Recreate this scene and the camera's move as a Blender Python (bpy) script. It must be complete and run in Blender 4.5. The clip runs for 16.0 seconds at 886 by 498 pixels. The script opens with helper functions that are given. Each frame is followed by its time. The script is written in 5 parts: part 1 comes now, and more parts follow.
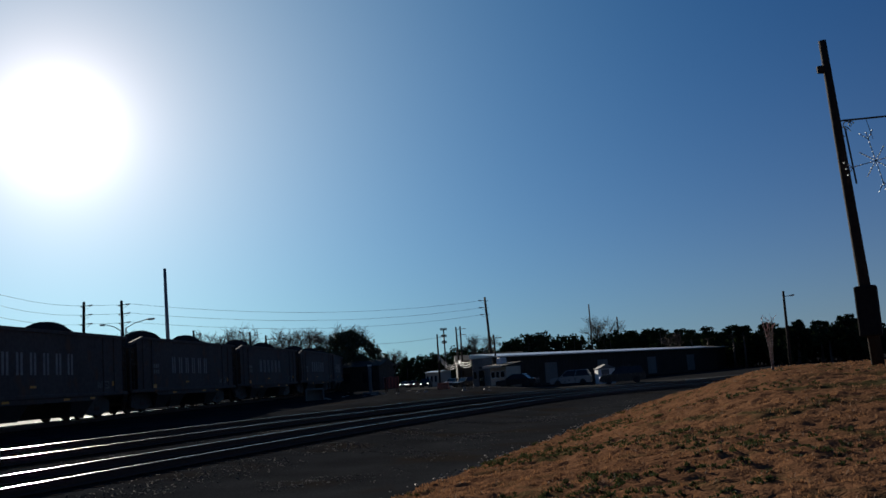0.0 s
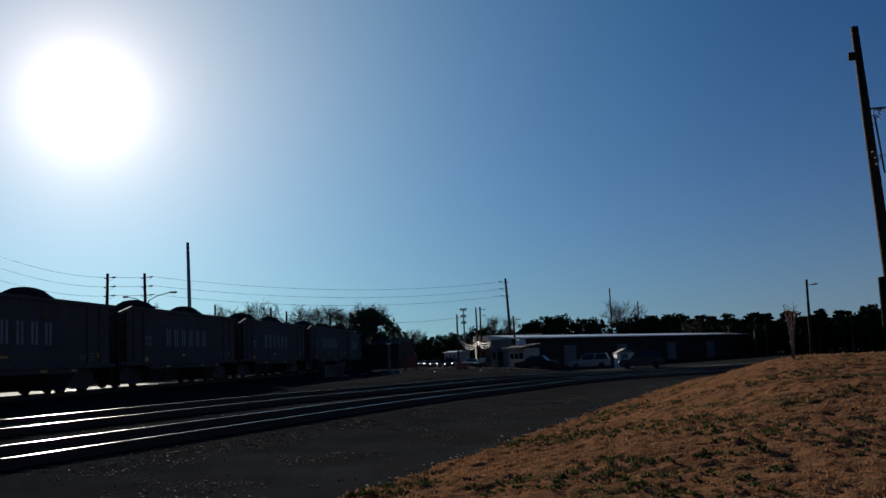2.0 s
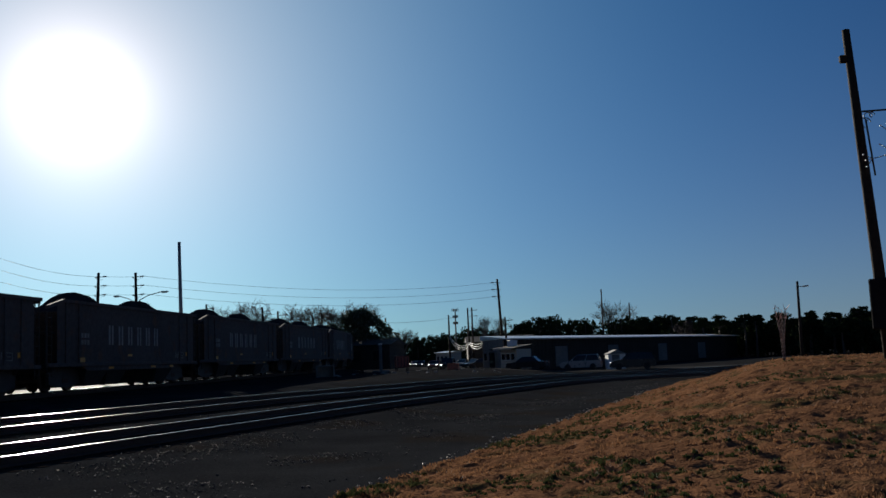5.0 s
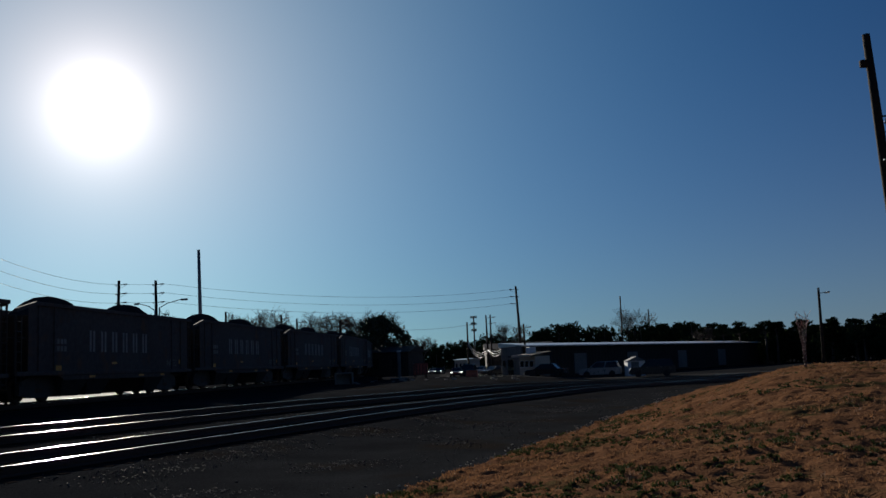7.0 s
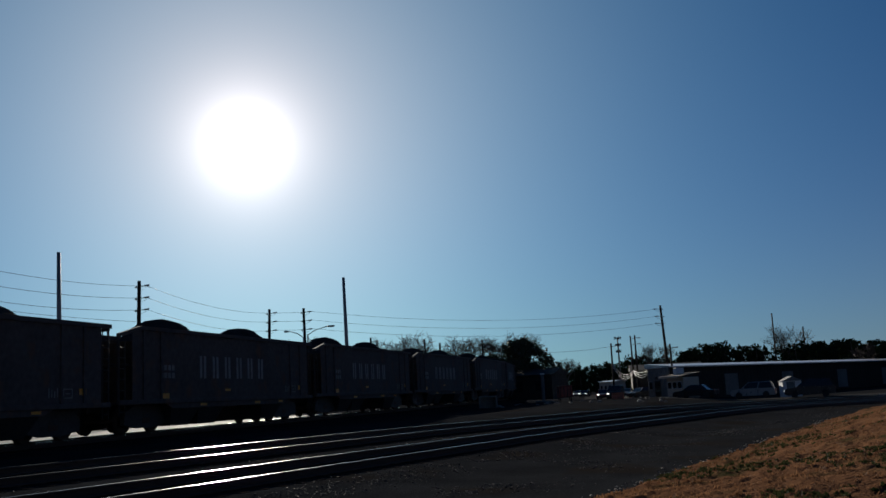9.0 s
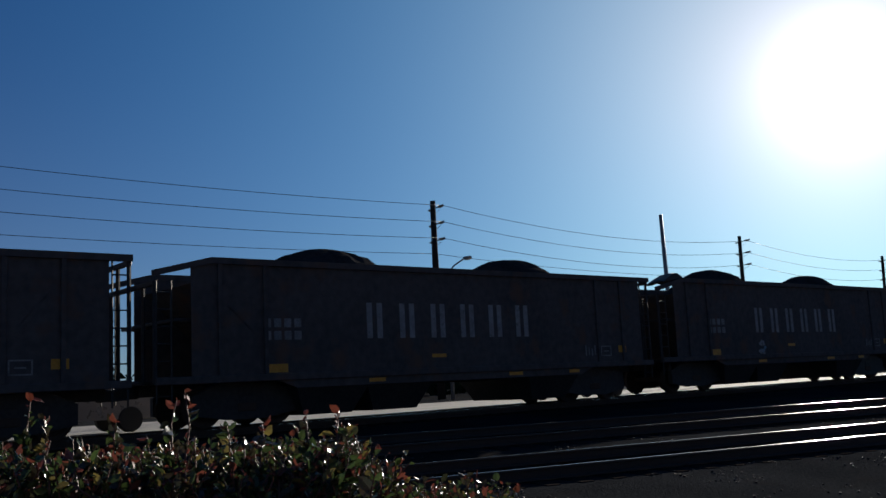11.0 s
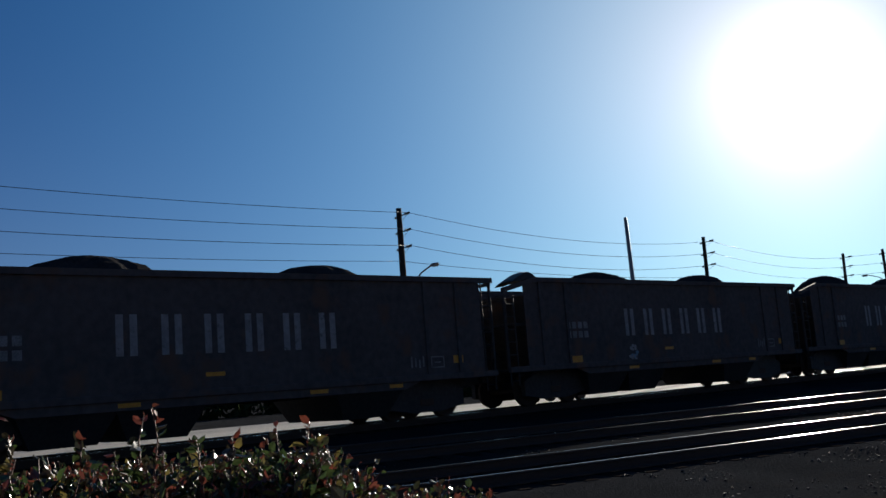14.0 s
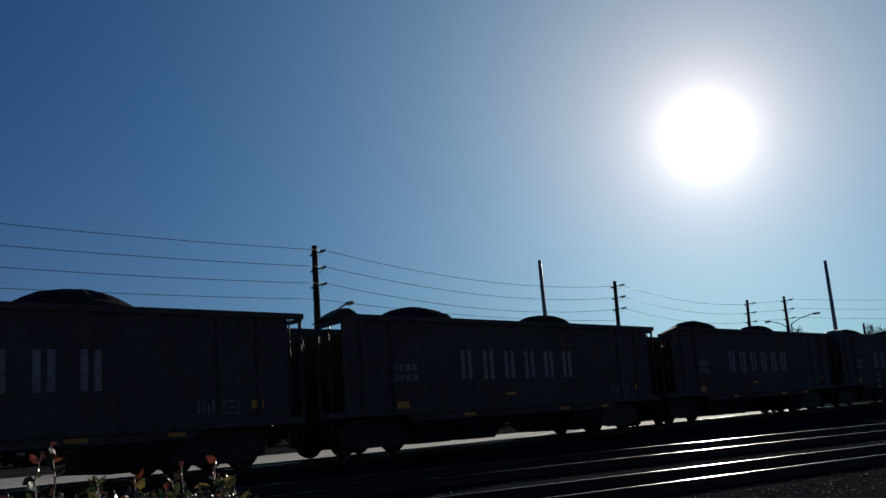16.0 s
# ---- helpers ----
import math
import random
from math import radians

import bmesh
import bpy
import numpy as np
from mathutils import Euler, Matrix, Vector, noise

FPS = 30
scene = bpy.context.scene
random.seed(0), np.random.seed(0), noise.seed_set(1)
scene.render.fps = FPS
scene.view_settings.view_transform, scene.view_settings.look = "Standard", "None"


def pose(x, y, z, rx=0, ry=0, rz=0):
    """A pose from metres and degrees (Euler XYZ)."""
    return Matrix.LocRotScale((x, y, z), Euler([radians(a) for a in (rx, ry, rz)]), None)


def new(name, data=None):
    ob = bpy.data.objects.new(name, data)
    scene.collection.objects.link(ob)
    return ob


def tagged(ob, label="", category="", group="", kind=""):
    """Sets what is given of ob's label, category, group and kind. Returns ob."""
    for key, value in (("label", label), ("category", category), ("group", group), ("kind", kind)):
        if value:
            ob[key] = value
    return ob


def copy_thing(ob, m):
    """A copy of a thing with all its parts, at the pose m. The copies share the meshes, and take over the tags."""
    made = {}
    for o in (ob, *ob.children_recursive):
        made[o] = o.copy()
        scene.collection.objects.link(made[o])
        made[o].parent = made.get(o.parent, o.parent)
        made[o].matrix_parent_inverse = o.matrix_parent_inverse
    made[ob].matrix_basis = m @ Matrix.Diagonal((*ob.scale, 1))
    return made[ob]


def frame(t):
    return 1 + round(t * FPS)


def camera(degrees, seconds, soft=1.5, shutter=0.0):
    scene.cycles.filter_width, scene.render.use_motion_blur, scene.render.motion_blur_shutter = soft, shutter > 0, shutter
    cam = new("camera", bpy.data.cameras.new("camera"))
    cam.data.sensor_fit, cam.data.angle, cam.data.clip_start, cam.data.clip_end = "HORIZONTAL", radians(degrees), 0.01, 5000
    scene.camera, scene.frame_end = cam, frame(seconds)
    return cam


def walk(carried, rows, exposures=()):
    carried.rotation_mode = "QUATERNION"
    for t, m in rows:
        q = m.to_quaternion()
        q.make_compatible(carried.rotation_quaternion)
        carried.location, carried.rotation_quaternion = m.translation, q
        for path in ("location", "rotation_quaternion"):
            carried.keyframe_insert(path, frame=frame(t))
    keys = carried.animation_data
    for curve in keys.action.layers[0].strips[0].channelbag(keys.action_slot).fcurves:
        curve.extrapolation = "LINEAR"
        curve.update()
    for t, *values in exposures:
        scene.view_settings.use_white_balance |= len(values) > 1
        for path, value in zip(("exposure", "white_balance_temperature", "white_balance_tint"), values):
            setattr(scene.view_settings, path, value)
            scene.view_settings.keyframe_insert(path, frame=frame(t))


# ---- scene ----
EYE = (0.0, 0.0, 1.6)
cam = camera(49.90, 16.0, soft=1.5)


def aim(yaw, pitch, roll):
    """Hand-held camera turned on one spot."""
    return pose(*EYE, 90 + pitch, 0, yaw) @ pose(0, 0, 0, 0, 0, roll)


walk(cam, [(t, aim(yaw, pitch, roll)) for t, yaw, pitch, roll in (
    (0, 3.53, 7.72, -4.01), (0.5, 3.63, 7.64, -3.09), (1, 4.31, 8.04, -2.66), (1.5, 4.75, 7.68, -2.49),
    (2, 4.9, 6.6, -2.52), (2.5, 4.66, 6.32, -2.48), (3, 4.34, 6.15, -2.43), (5.5, 4.49, 6.77, -2.27),
    (6, 4.82, 6.91, -2.27), (6.5, 5.15, 7.02, -2.32), (7, 5.5, 7.08, -2.38), (7.5, 5.94, 6.92, -2.43),
    (8, 6.26, 6.94, -2.46), (8.5, 7.09, 7.64, -2.43), (8.6, 8.48, 8.16, -2.53), (8.8, 11.49, 8.66, -2.4),
    (9, 13.9, 8.84, -2.98), (9.1, 17.75, 8.47, -2.53), (9.2, 22.61, 8.63, -1.83), (9.3, 27.69, 8.61, -1.68),
    (9.4, 33.27, 8.3, -2.57), (9.5, 36.4, 8.35, -3.04), (9.6, 39.09, 8.83, -3.43), (9.7, 41.63, 9.51, -3),
    (9.8, 44.4, 9.8, -2.01), (10, 48.02, 9.33, -1.75), (10.2, 49.46, 8.53, -1.78), (12.3, 48.35, 7.87, -4.01),
    (12.5, 48.11, 7.76, -3.86), (13, 47.76, 7.77, -4.09), (13.5, 47.43, 7.74, -4.39), (14, 47.24, 8.25, -4.4),
    (14.5, 47.2, 9.41, -4.19), (15, 46.08, 10.33, -4.15), (15.5, 43.36, 10.3, -4.09), (16, 41.95, 10.25, -3.95),
)], exposures=((0, 0.35), (0.5, 0.25), (1.0, 0.0), (1.5, 0.2), (2.0, 0.25), (2.5, 0.38), (3.0, 0.45), (5.5, 0.28), (6.5, 0.1), (7.0, 0.02), (7.5, 0.1), (8.0, 0.35), (8.5, 0.1), (9.0, 0.05), (9.5, -0.2), (10.0, 0.12), (12.5, 0.66), (14.0, 0.66), (15.0, 0.25), (15.5, 0.0), (16.0, 0.0)))

# ---- light ----
SUN_AZ, SUN_EL = radians(25.6), radians(15.4)
SUN_DIR = Vector((-math.sin(SUN_AZ) * math.cos(SUN_EL), math.cos(SUN_AZ) * math.cos(SUN_EL), math.sin(SUN_EL)))


def make_world():
    w = bpy.data.worlds.new("sky")
    w.use_nodes = True
    scene.world = w
    nt = w.node_tree
    nt.nodes.clear()
    n, ln = nt.nodes.new, nt.links.new
    out, bg = n("ShaderNodeOutputWorld"), n("ShaderNodeBackground")
    sky = n("ShaderNodeTexSky")
    sky.sky_type, sky.sun_disc = "NISHITA", False
    sky.sun_elevation, sky.sun_rotation = SUN_EL, -SUN_AZ
    sky.air_density, sky.dust_density, sky.ozone_density, sky.altitude = 1.0, 0.6, 2.5, 200
    # the white aureole round the low winter sun
    tc = n("ShaderNodeTexCoord")
    dot = n("ShaderNodeVectorMath")
    dot.operation = "DOT_PRODUCT"
    dot.inputs[1].default_value = SUN_DIR
    nrm = n("ShaderNodeVectorMath")
    nrm.operation = "NORMALIZE"
    ln(tc.outputs["Generated"], nrm.inputs[0])
    ln(nrm.outputs[0], dot.inputs[0])
    ang = n("ShaderNodeMath")
    ang.operation = "ARCCOSINE"
    clampd = n("ShaderNodeMath")
    clampd.operation = "MINIMUM"
    clampd.inputs[1].default_value = 0.999999
    ln(dot.outputs["Value"], clampd.inputs[0])
    ln(clampd.outputs[0], ang.inputs[0])

    def falloff(width, strength, power, colour):
        d = n("ShaderNodeMath"); d.operation = "DIVIDE"; d.inputs[1].default_value = radians(width)
        ln(ang.outputs[0], d.inputs[0])
        q = n("ShaderNodeMath"); q.operation = "POWER"; q.inputs[1].default_value = power
        ln(d.outputs[0], q.inputs[0])
        m = n("ShaderNodeMath"); m.operation = "MULTIPLY"; m.inputs[1].default_value = -1
        ln(q.outputs[0], m.inputs[0])
        e = n("ShaderNodeMath"); e.operation = "EXPONENT"
        ln(m.outputs[0], e.inputs[0])
        k = n("ShaderNodeVectorMath"); k.operation = "SCALE"
        k.inputs[0].default_value = [c * strength for c in colour]
        ln(e.outputs[0], k.inputs["Scale"])
        return k.outputs[0]

    def plus(a, b):
        k = n("ShaderNodeVectorMath"); k.operation = "ADD"
        ln(a, k.inputs[0]); ln(b, k.inputs[1])
        return k.outputs[0]

    base = n("ShaderNodeVectorMath"); base.operation = "MULTIPLY"
    base.inputs[1].default_value = SKY_GAIN
    ln(sky.outputs[0], base.inputs[0])
    total = base.outputs[0]
    for args in AUREOLE:
        total = plus(total, falloff(*args))
    # pale haze low over the horizon
    sep = n("ShaderNodeSeparateXYZ")
    ln(nrm.outputs[0], sep.inputs[0])
    up = n("ShaderNodeMath"); up.operation = "ABSOLUTE"
    ln(sep.outputs["Z"], up.inputs[0])
    hd = n("ShaderNodeMath"); hd.operation = "DIVIDE"; hd.inputs[1].default_value = -0.13
    ln(up.outputs[0], hd.inputs[0])
    he = n("ShaderNodeMath"); he.operation = "EXPONENT"
    ln(hd.outputs[0], he.inputs[0])
    hz = n("ShaderNodeVectorMath"); hz.operation = "SCALE"
    hz.inputs[0].default_value = HAZE
    ln(he.outputs[0], hz.inputs["Scale"])
    total = plus(total, hz.outputs[0])
    ln(total, bg.inputs["Color"])
    bg.inputs["Strength"].default_value = 1.0
    ln(bg.outputs[0], out.inputs["Surface"])


HAZE = (0.122, 0.104, 0.102)
SKY_GAIN = (0.0027, 0.0130, 0.0250)
AUREOLE = ((1.5, 2.0, 1.0, (1, 1, 1)), (8.8, 0.82, 1.0, (1, 0, 0)), (13.5, 0.58, 1.0, (0, 1, 0)), (21.0, 0.45, 1.0, (0, 0, 1)))
make_world()
sun_data = bpy.data.lights.new("sun", "SUN")
sun_data.energy, sun_data.angle, sun_data.color = 5.0, radians(0.55), (1.0, 0.92, 0.80)
sun = new("sun", sun_data)
sun.rotation_euler = (-SUN_DIR).to_track_quat("-Z", "Y").to_euler()


# ---- materials ----
def material(name, colour, rough=0.7, metal=0.0, second=None, grain=12.0, patch=0.6, bump=0.0, bump_scale=60.0, spec=0.4,
             by_object=0.0, third=None, third_scale=3.0, third_at=0.6, thin=0.0):
    """Two colours mixed by coarse patches and fine grain, with relief; a third in blotches."""
    m = bpy.data.materials.new(name)
    m.use_nodes = True
    nt = m.node_tree
    b = nt.nodes["Principled BSDF"]
    n, ln = nt.nodes.new, nt.links.new
    b.inputs["Roughness"].default_value, b.inputs["Metallic"].default_value = rough, metal
    b.inputs["Specular IOR Level"].default_value = spec
    second = second or tuple(c * 0.7 for c in colour)
    tc = n("ShaderNodeTexCoord")
    a, f = n("ShaderNodeTexNoise"), n("ShaderNodeTexNoise")
    a.inputs["Scale"].default_value, f.inputs["Scale"].default_value = patch, grain
    a.inputs["Detail"].default_value, f.inputs["Detail"].default_value = 4, 3
    for q in (a, f):
        ln(tc.outputs["Object"], q.inputs["Vector"])
    s = n("ShaderNodeMath"); s.operation = "ADD"
    ln(a.outputs[0], s.inputs[0]); ln(f.outputs[0], s.inputs[1])
    r = n("ShaderNodeMapRange")
    r.inputs["From Min"].default_value, r.inputs["From Max"].default_value = 0.75, 1.25
    ln(s.outputs[0], r.inputs["Value"])
    mix = n("ShaderNodeMix"); mix.data_type = "RGBA"
    mix.inputs["A"].default_value, mix.inputs["B"].default_value = (*colour, 1), (*second, 1)
    ln(r.outputs[0], mix.inputs["Factor"])
    col = mix.outputs["Result"]
    if third:
        t = n("ShaderNodeTexNoise")
        t.inputs["Scale"].default_value, t.inputs["Detail"].default_value = third_scale, 5
        ln(tc.outputs["Object"], t.inputs["Vector"])
        tr = n("ShaderNodeMapRange")
        tr.inputs["From Min"].default_value, tr.inputs["From Max"].default_value = third_at - 0.05, third_at + 0.07
        ln(t.outputs[0], tr.inputs["Value"])
        m3 = n("ShaderNodeMix"); m3.data_type = "RGBA"
        ln(tr.outputs[0], m3.inputs["Factor"]); ln(col, m3.inputs["A"])
        m3.inputs["B"].default_value = (*third, 1)
        col = m3.outputs["Result"]
    if by_object:
        oi, geo = n("ShaderNodeObjectInfo"), n("ShaderNodeNewGeometry")
        ad = n("ShaderNodeMath"); ad.operation = "ADD"
        ln(oi.outputs["Random"], ad.inputs[0]); ln(geo.outputs["Random Per Island"], ad.inputs[1])
        hv = n("ShaderNodeHueSaturation")
        vr = n("ShaderNodeMapRange")
        vr.inputs["From Max"].default_value = 2.0
        vr.inputs["To Min"].default_value, vr.inputs["To Max"].default_value = 1 - by_object, 1 + by_object
        ln(ad.outputs[0], vr.inputs["Value"]); ln(vr.outputs[0], hv.inputs["Value"])
        ln(col, hv.inputs["Color"])
        col = hv.outputs[0]
    ln(col, b.inputs["Base Color"])
    rr = n("ShaderNodeMapRange")
    rr.inputs["To Min"].default_value, rr.inputs["To Max"].default_value = max(0.03, rough - 0.12), min(1, rough + 0.12)
    ln(f.outputs[0], rr.inputs["Value"]); ln(rr.outputs[0], b.inputs["Roughness"])
    if bump:
        bn, bp = n("ShaderNodeTexNoise"), n("ShaderNodeBump")
        bn.inputs["Scale"].default_value, bn.inputs["Detail"].default_value = bump_scale, 4
        ln(tc.outputs["Object"], bn.inputs["Vector"])
        bp.inputs["Strength"].default_value, bp.inputs["Distance"].default_value = bump, 0.03
        ln(bn.outputs[0], bp.inputs["Height"]); ln(bp.outputs[0], b.inputs["Normal"])
    if thin:
        tl, ms = n("ShaderNodeBsdfTranslucent"), n("ShaderNodeMixShader")
        ms.inputs[0].default_value = thin
        ln(col, tl.inputs["Color"])
        ln(b.outputs[0], ms.inputs[1]); ln(tl.outputs[0], ms.inputs[2])
        ln(ms.outputs[0], nt.nodes["Material Output"].inputs["Surface"])
    return m


def glow(name, colour, strength):
    m = bpy.data.materials.new(name)
    m.use_nodes = True
    b = m.node_tree.nodes["Principled BSDF"]
    b.inputs["Base Color"].default_value = (*colour, 1)
    b.inputs["Emission Color"].default_value, b.inputs["Emission Strength"].default_value = (*colour, 1), strength
    return m


GRAVEL = material("dark_gravel", (0.030, 0.032, 0.035), 0.95, second=(0.016, 0.017, 0.019), grain=25, patch=0.5, bump=0.8, bump_scale=30, spec=0.0,
                  third=(0.024, 0.021, 0.019), third_scale=0.35, third_at=0.58)
STONE = material("ballast_stone", (0.10, 0.10, 0.102), 0.75, second=(0.04, 0.04, 0.041), grain=6, patch=2, by_object=0.5, spec=0.12)
STRAW = material("dormant_grass", (0.21, 0.106, 0.055), 0.9, second=(0.125, 0.063, 0.035), grain=18, patch=0.45, bump=0.9, bump_scale=22,
                 third=(0.06, 0.05, 0.024), third_scale=0.8, third_at=0.58, spec=0.0)
BLADE = material("dry_blade", (0.26, 0.132, 0.064), 0.8, second=(0.15, 0.076, 0.04), grain=4, patch=0.6, by_object=0.35, spec=0.2, thin=0.4)
WEED = material("green_weed", (0.042, 0.056, 0.020), 0.7, second=(0.060, 0.064, 0.026), grain=4, patch=0.8, by_object=0.4, spec=0.1, thin=0.25)
RAIL = material("rail_steel", (0.50, 0.48, 0.46), 0.17, 0.95, second=(0.36, 0.34, 0.32), grain=8, patch=0.4)
RUST = material("rusty_steel", (0.07, 0.042, 0.03), 0.85, 0.0, second=(0.06, 0.04, 0.03), grain=20, patch=2)
TIE = material("creosoted_tie", (0.03, 0.025, 0.022), 0.95, second=(0.016, 0.014, 0.013), grain=14, patch=2, bump=0.4, by_object=0.3, spec=0.0)
CAR_PAINT = material("sooty_car_paint", (0.128, 0.108, 0.098), 0.8, 0.0, second=(0.084, 0.072, 0.067), grain=5, patch=0.5, bump=0.1,
                     bump_scale=8, third=(0.15, 0.092, 0.066), third_scale=1.1, third_at=0.62, spec=0.15)
STEEL = material("dark_steel", (0.045, 0.042, 0.04), 0.6, 0.2, second=(0.026, 0.025, 0.025), grain=12, patch=1)
LETTER = material("worn_white_paint", (0.36, 0.35, 0.335), 0.8, second=(0.25, 0.24, 0.23), grain=9, patch=2, third=(0.12, 0.115, 0.11),
                  third_scale=7, third_at=0.66)
ORANGE = material("amber_reflector", (0.75, 0.33, 0.03), 0.4, second=(0.6, 0.25, 0.02), grain=20, patch=5)
LOAD = material("crushed_stone_load", (0.05, 0.048, 0.048), 0.95, second=(0.028, 0.027, 0.027), spec=0.0, grain=14, patch=1.5, bump=1.0, bump_scale=14)
POLE = material("weathered_pole", (0.05, 0.04, 0.032), 0.9, second=(0.03, 0.024, 0.02), spec=0.1, grain=10, patch=1, bump=0.4, bump_scale=25)
PALE_POLE = material("grey_steel_pole", (0.30, 0.30, 0.31), 0.5, 0.4, second=(0.22, 0.22, 0.22), grain=10, patch=1)
WIRE = material("black_wire", (0.03, 0.03, 0.032), 0.5, second=(0.02, 0.02, 0.02))
WHITE_WIRE = material("bright_cable", (0.32, 0.32, 0.32), 0.5, 0.0, second=(0.35, 0.35, 0.35))
INSUL = material("porcelain", (0.25, 0.24, 0.23), 0.3, second=(0.18, 0.17, 0.17))
CONCRETE = material("pale_concrete", (0.30, 0.29, 0.27), 0.88, second=(0.20, 0.19, 0.18), grain=8, patch=0.25, bump=0.3, spec=0.1)
ASPHALT = material("worn_asphalt", (0.065, 0.063, 0.06), 0.92, second=(0.05, 0.05, 0.05), grain=20, patch=0.2, bump=0.4, spec=0.0)
SHEET = material("grey_metal_cladding", (0.2, 0.19, 0.18), 0.7, 0.0, second=(0.14, 0.135, 0.13), grain=3, patch=0.3)
DARK_SHEET = material("brown_metal_cladding", (0.05, 0.044, 0.04), 0.7, 0.0, second=(0.035, 0.031, 0.028), spec=0.1, grain=3, patch=0.3)
ROOF = material("white_metal_roof", (0.8, 0.78, 0.75), 0.32, 0.5, second=(0.6, 0.58, 0.56), grain=3, patch=0.3)
CREAM = material("cream_siding", (0.52, 0.46, 0.38), 0.7, second=(0.43, 0.38, 0.31), grain=4, patch=0.6)
WHITE = material("white_paint", (0.78, 0.78, 0.77), 0.5, second=(0.66, 0.66, 0.65), grain=6, patch=1)
GLASS = material("dark_glass", (0.02, 0.022, 0.025), 0.06, second=(0.015, 0.016, 0.018), grain=3, patch=0.5)
RED = material("rusty_red_paint", (0.5, 0.11, 0.08), 0.65, second=(0.13, 0.03, 0.022), grain=6, patch=1)
BARRIER = material("orange_plastic", (0.7, 0.17, 0.08), 0.5, second=(0.42, 0.10, 0.04), grain=5, patch=1)
RUBBER = material("black_rubber", (0.02, 0.02, 0.02), 0.8, second=(0.03, 0.03, 0.03))
SILVER = material("silver_car_paint", (0.28, 0.28, 0.29), 0.3, 0.5, second=(0.24, 0.24, 0.25), grain=3, patch=0.5)
BLACKCAR = material("black_car_paint", (0.025, 0.026, 0.03), 0.25, 0.1, second=(0.02, 0.02, 0.022), grain=3, patch=0.5)
REDCAR = material("dark_red_car_paint", (0.22, 0.03, 0.025), 0.3, 0.2, second=(0.16, 0.025, 0.02), grain=3, patch=0.5)
HEADLIGHT = glow("headlight", (1.0, 0.95, 0.85), 2.5)
LAMP_GLASS = material("lamp_lens", (0.6, 0.6, 0.58), 0.2, second=(0.5, 0.5, 0.5))
BARK = material("grey_bark", (0.11, 0.09, 0.075), 0.9, second=(0.07, 0.058, 0.05), grain=8, patch=1, bump=0.4)
PINE = material("pine_needles", (0.035, 0.05, 0.022), 0.8, second=(0.022, 0.032, 0.016), grain=0.8, patch=0.1, by_object=0.45, spec=0.0)
LEAF_DARK = material("evergreen_leaf", (0.05, 0.06, 0.03), 0.6, second=(0.035, 0.042, 0.022), grain=0.8, patch=0.2, by_object=0.4, spec=0.3)


# ---- mesh tools ----
class Mesh:
    """Collects vertices and faces of one part."""

    def __init__(self):
        self.v, self.f = [], []

    def add(self, verts, faces):
        o = len(self.v)
        self.v.extend(tuple(p) for p in verts)
        self.f.extend(tuple(i + o for i in q) for q in faces)
        return self

    def box(self, x0, y0, z0, x1, y1, z1, bevel=0.0):
        b = min(bevel, 0.49 * min(x1 - x0, y1 - y0, z1 - z0))
        if b <= 0:
            vs = [(x, y, z) for z in (z0, z1) for y in (y0, y1) for x in (x0, x1)]
            return self.add(vs, [(0, 2, 3, 1), (4, 5, 7, 6), (0, 1, 5, 4), (2, 6, 7, 3), (0, 4, 6, 2), (1, 3, 7, 5)])
        rings = []
        for z, i in ((z0, b), (z0 + b, 0), (z1 - b, 0), (z1, b)):
            c = b
            xa, xb, ya, yb = x0 + i, x1 - i, y0 + i, y1 - i
            rings.append([(xa + c, ya, z), (xb - c, ya, z), (xb, ya + c, z), (xb, yb - c, z), (xb - c, yb, z), (xa + c, yb, z), (xa, yb - c, z), (xa, ya + c, z)])
        return self.loft(rings)

    def loft(self, rings, caps=True):
        k = len(rings[0])
        vs = [p for r in rings for p in r]
        fs = []
        for i in range(len(rings) - 1):
            for j in range(k):
                fs.append((i * k + j, i * k + (j + 1) % k, (i + 1) * k + (j + 1) % k, (i + 1) * k + j))
        if caps:
            fs.append(tuple(reversed(range(k))))
            fs.append(tuple(range((len(rings) - 1) * k, len(rings) * k)))
        return self.add(vs, fs)

    def tube(self, pts, radii, sides=8, caps=True):
        pts = [Vector(p) for p in pts]
        if not hasattr(radii, "__len__"):
            radii = [radii] * len(pts)
        rings = []
        for i, p in enumerate(pts):
            d = (pts[min(i + 1, len(pts) - 1)] - pts[max(i - 1, 0)]).normalized()
            a = d.orthogonal().normalized() if abs(d.z) > 0.9 else d.cross(Vector((0, 0, 1))).normalized()
            if abs(d.z) > 0.9:
                a = Vector((1, 0, 0)) - d * d.x
                a.normalize()
            b = d.cross(a)
            rings.append([p + (a * math.cos(6.28318 * j / sides) + b * math.sin(6.28318 * j / sides)) * radii[i] for j in range(sides)])
        return self.loft(rings, caps)

    def prism(self, outline, x0, x1, axis="x"):
        """A flat outline of (y, z) pulled from x0 to x1 (or along another axis)."""
        def put(q, u):
            return {"x": (u, q[0], q[1]), "y": (q[0], u, q[1]), "z": (q[0], q[1], u)}[axis]
        return self.loft([[put(q, x0) for q in outline], [put(q, x1) for q in outline]])


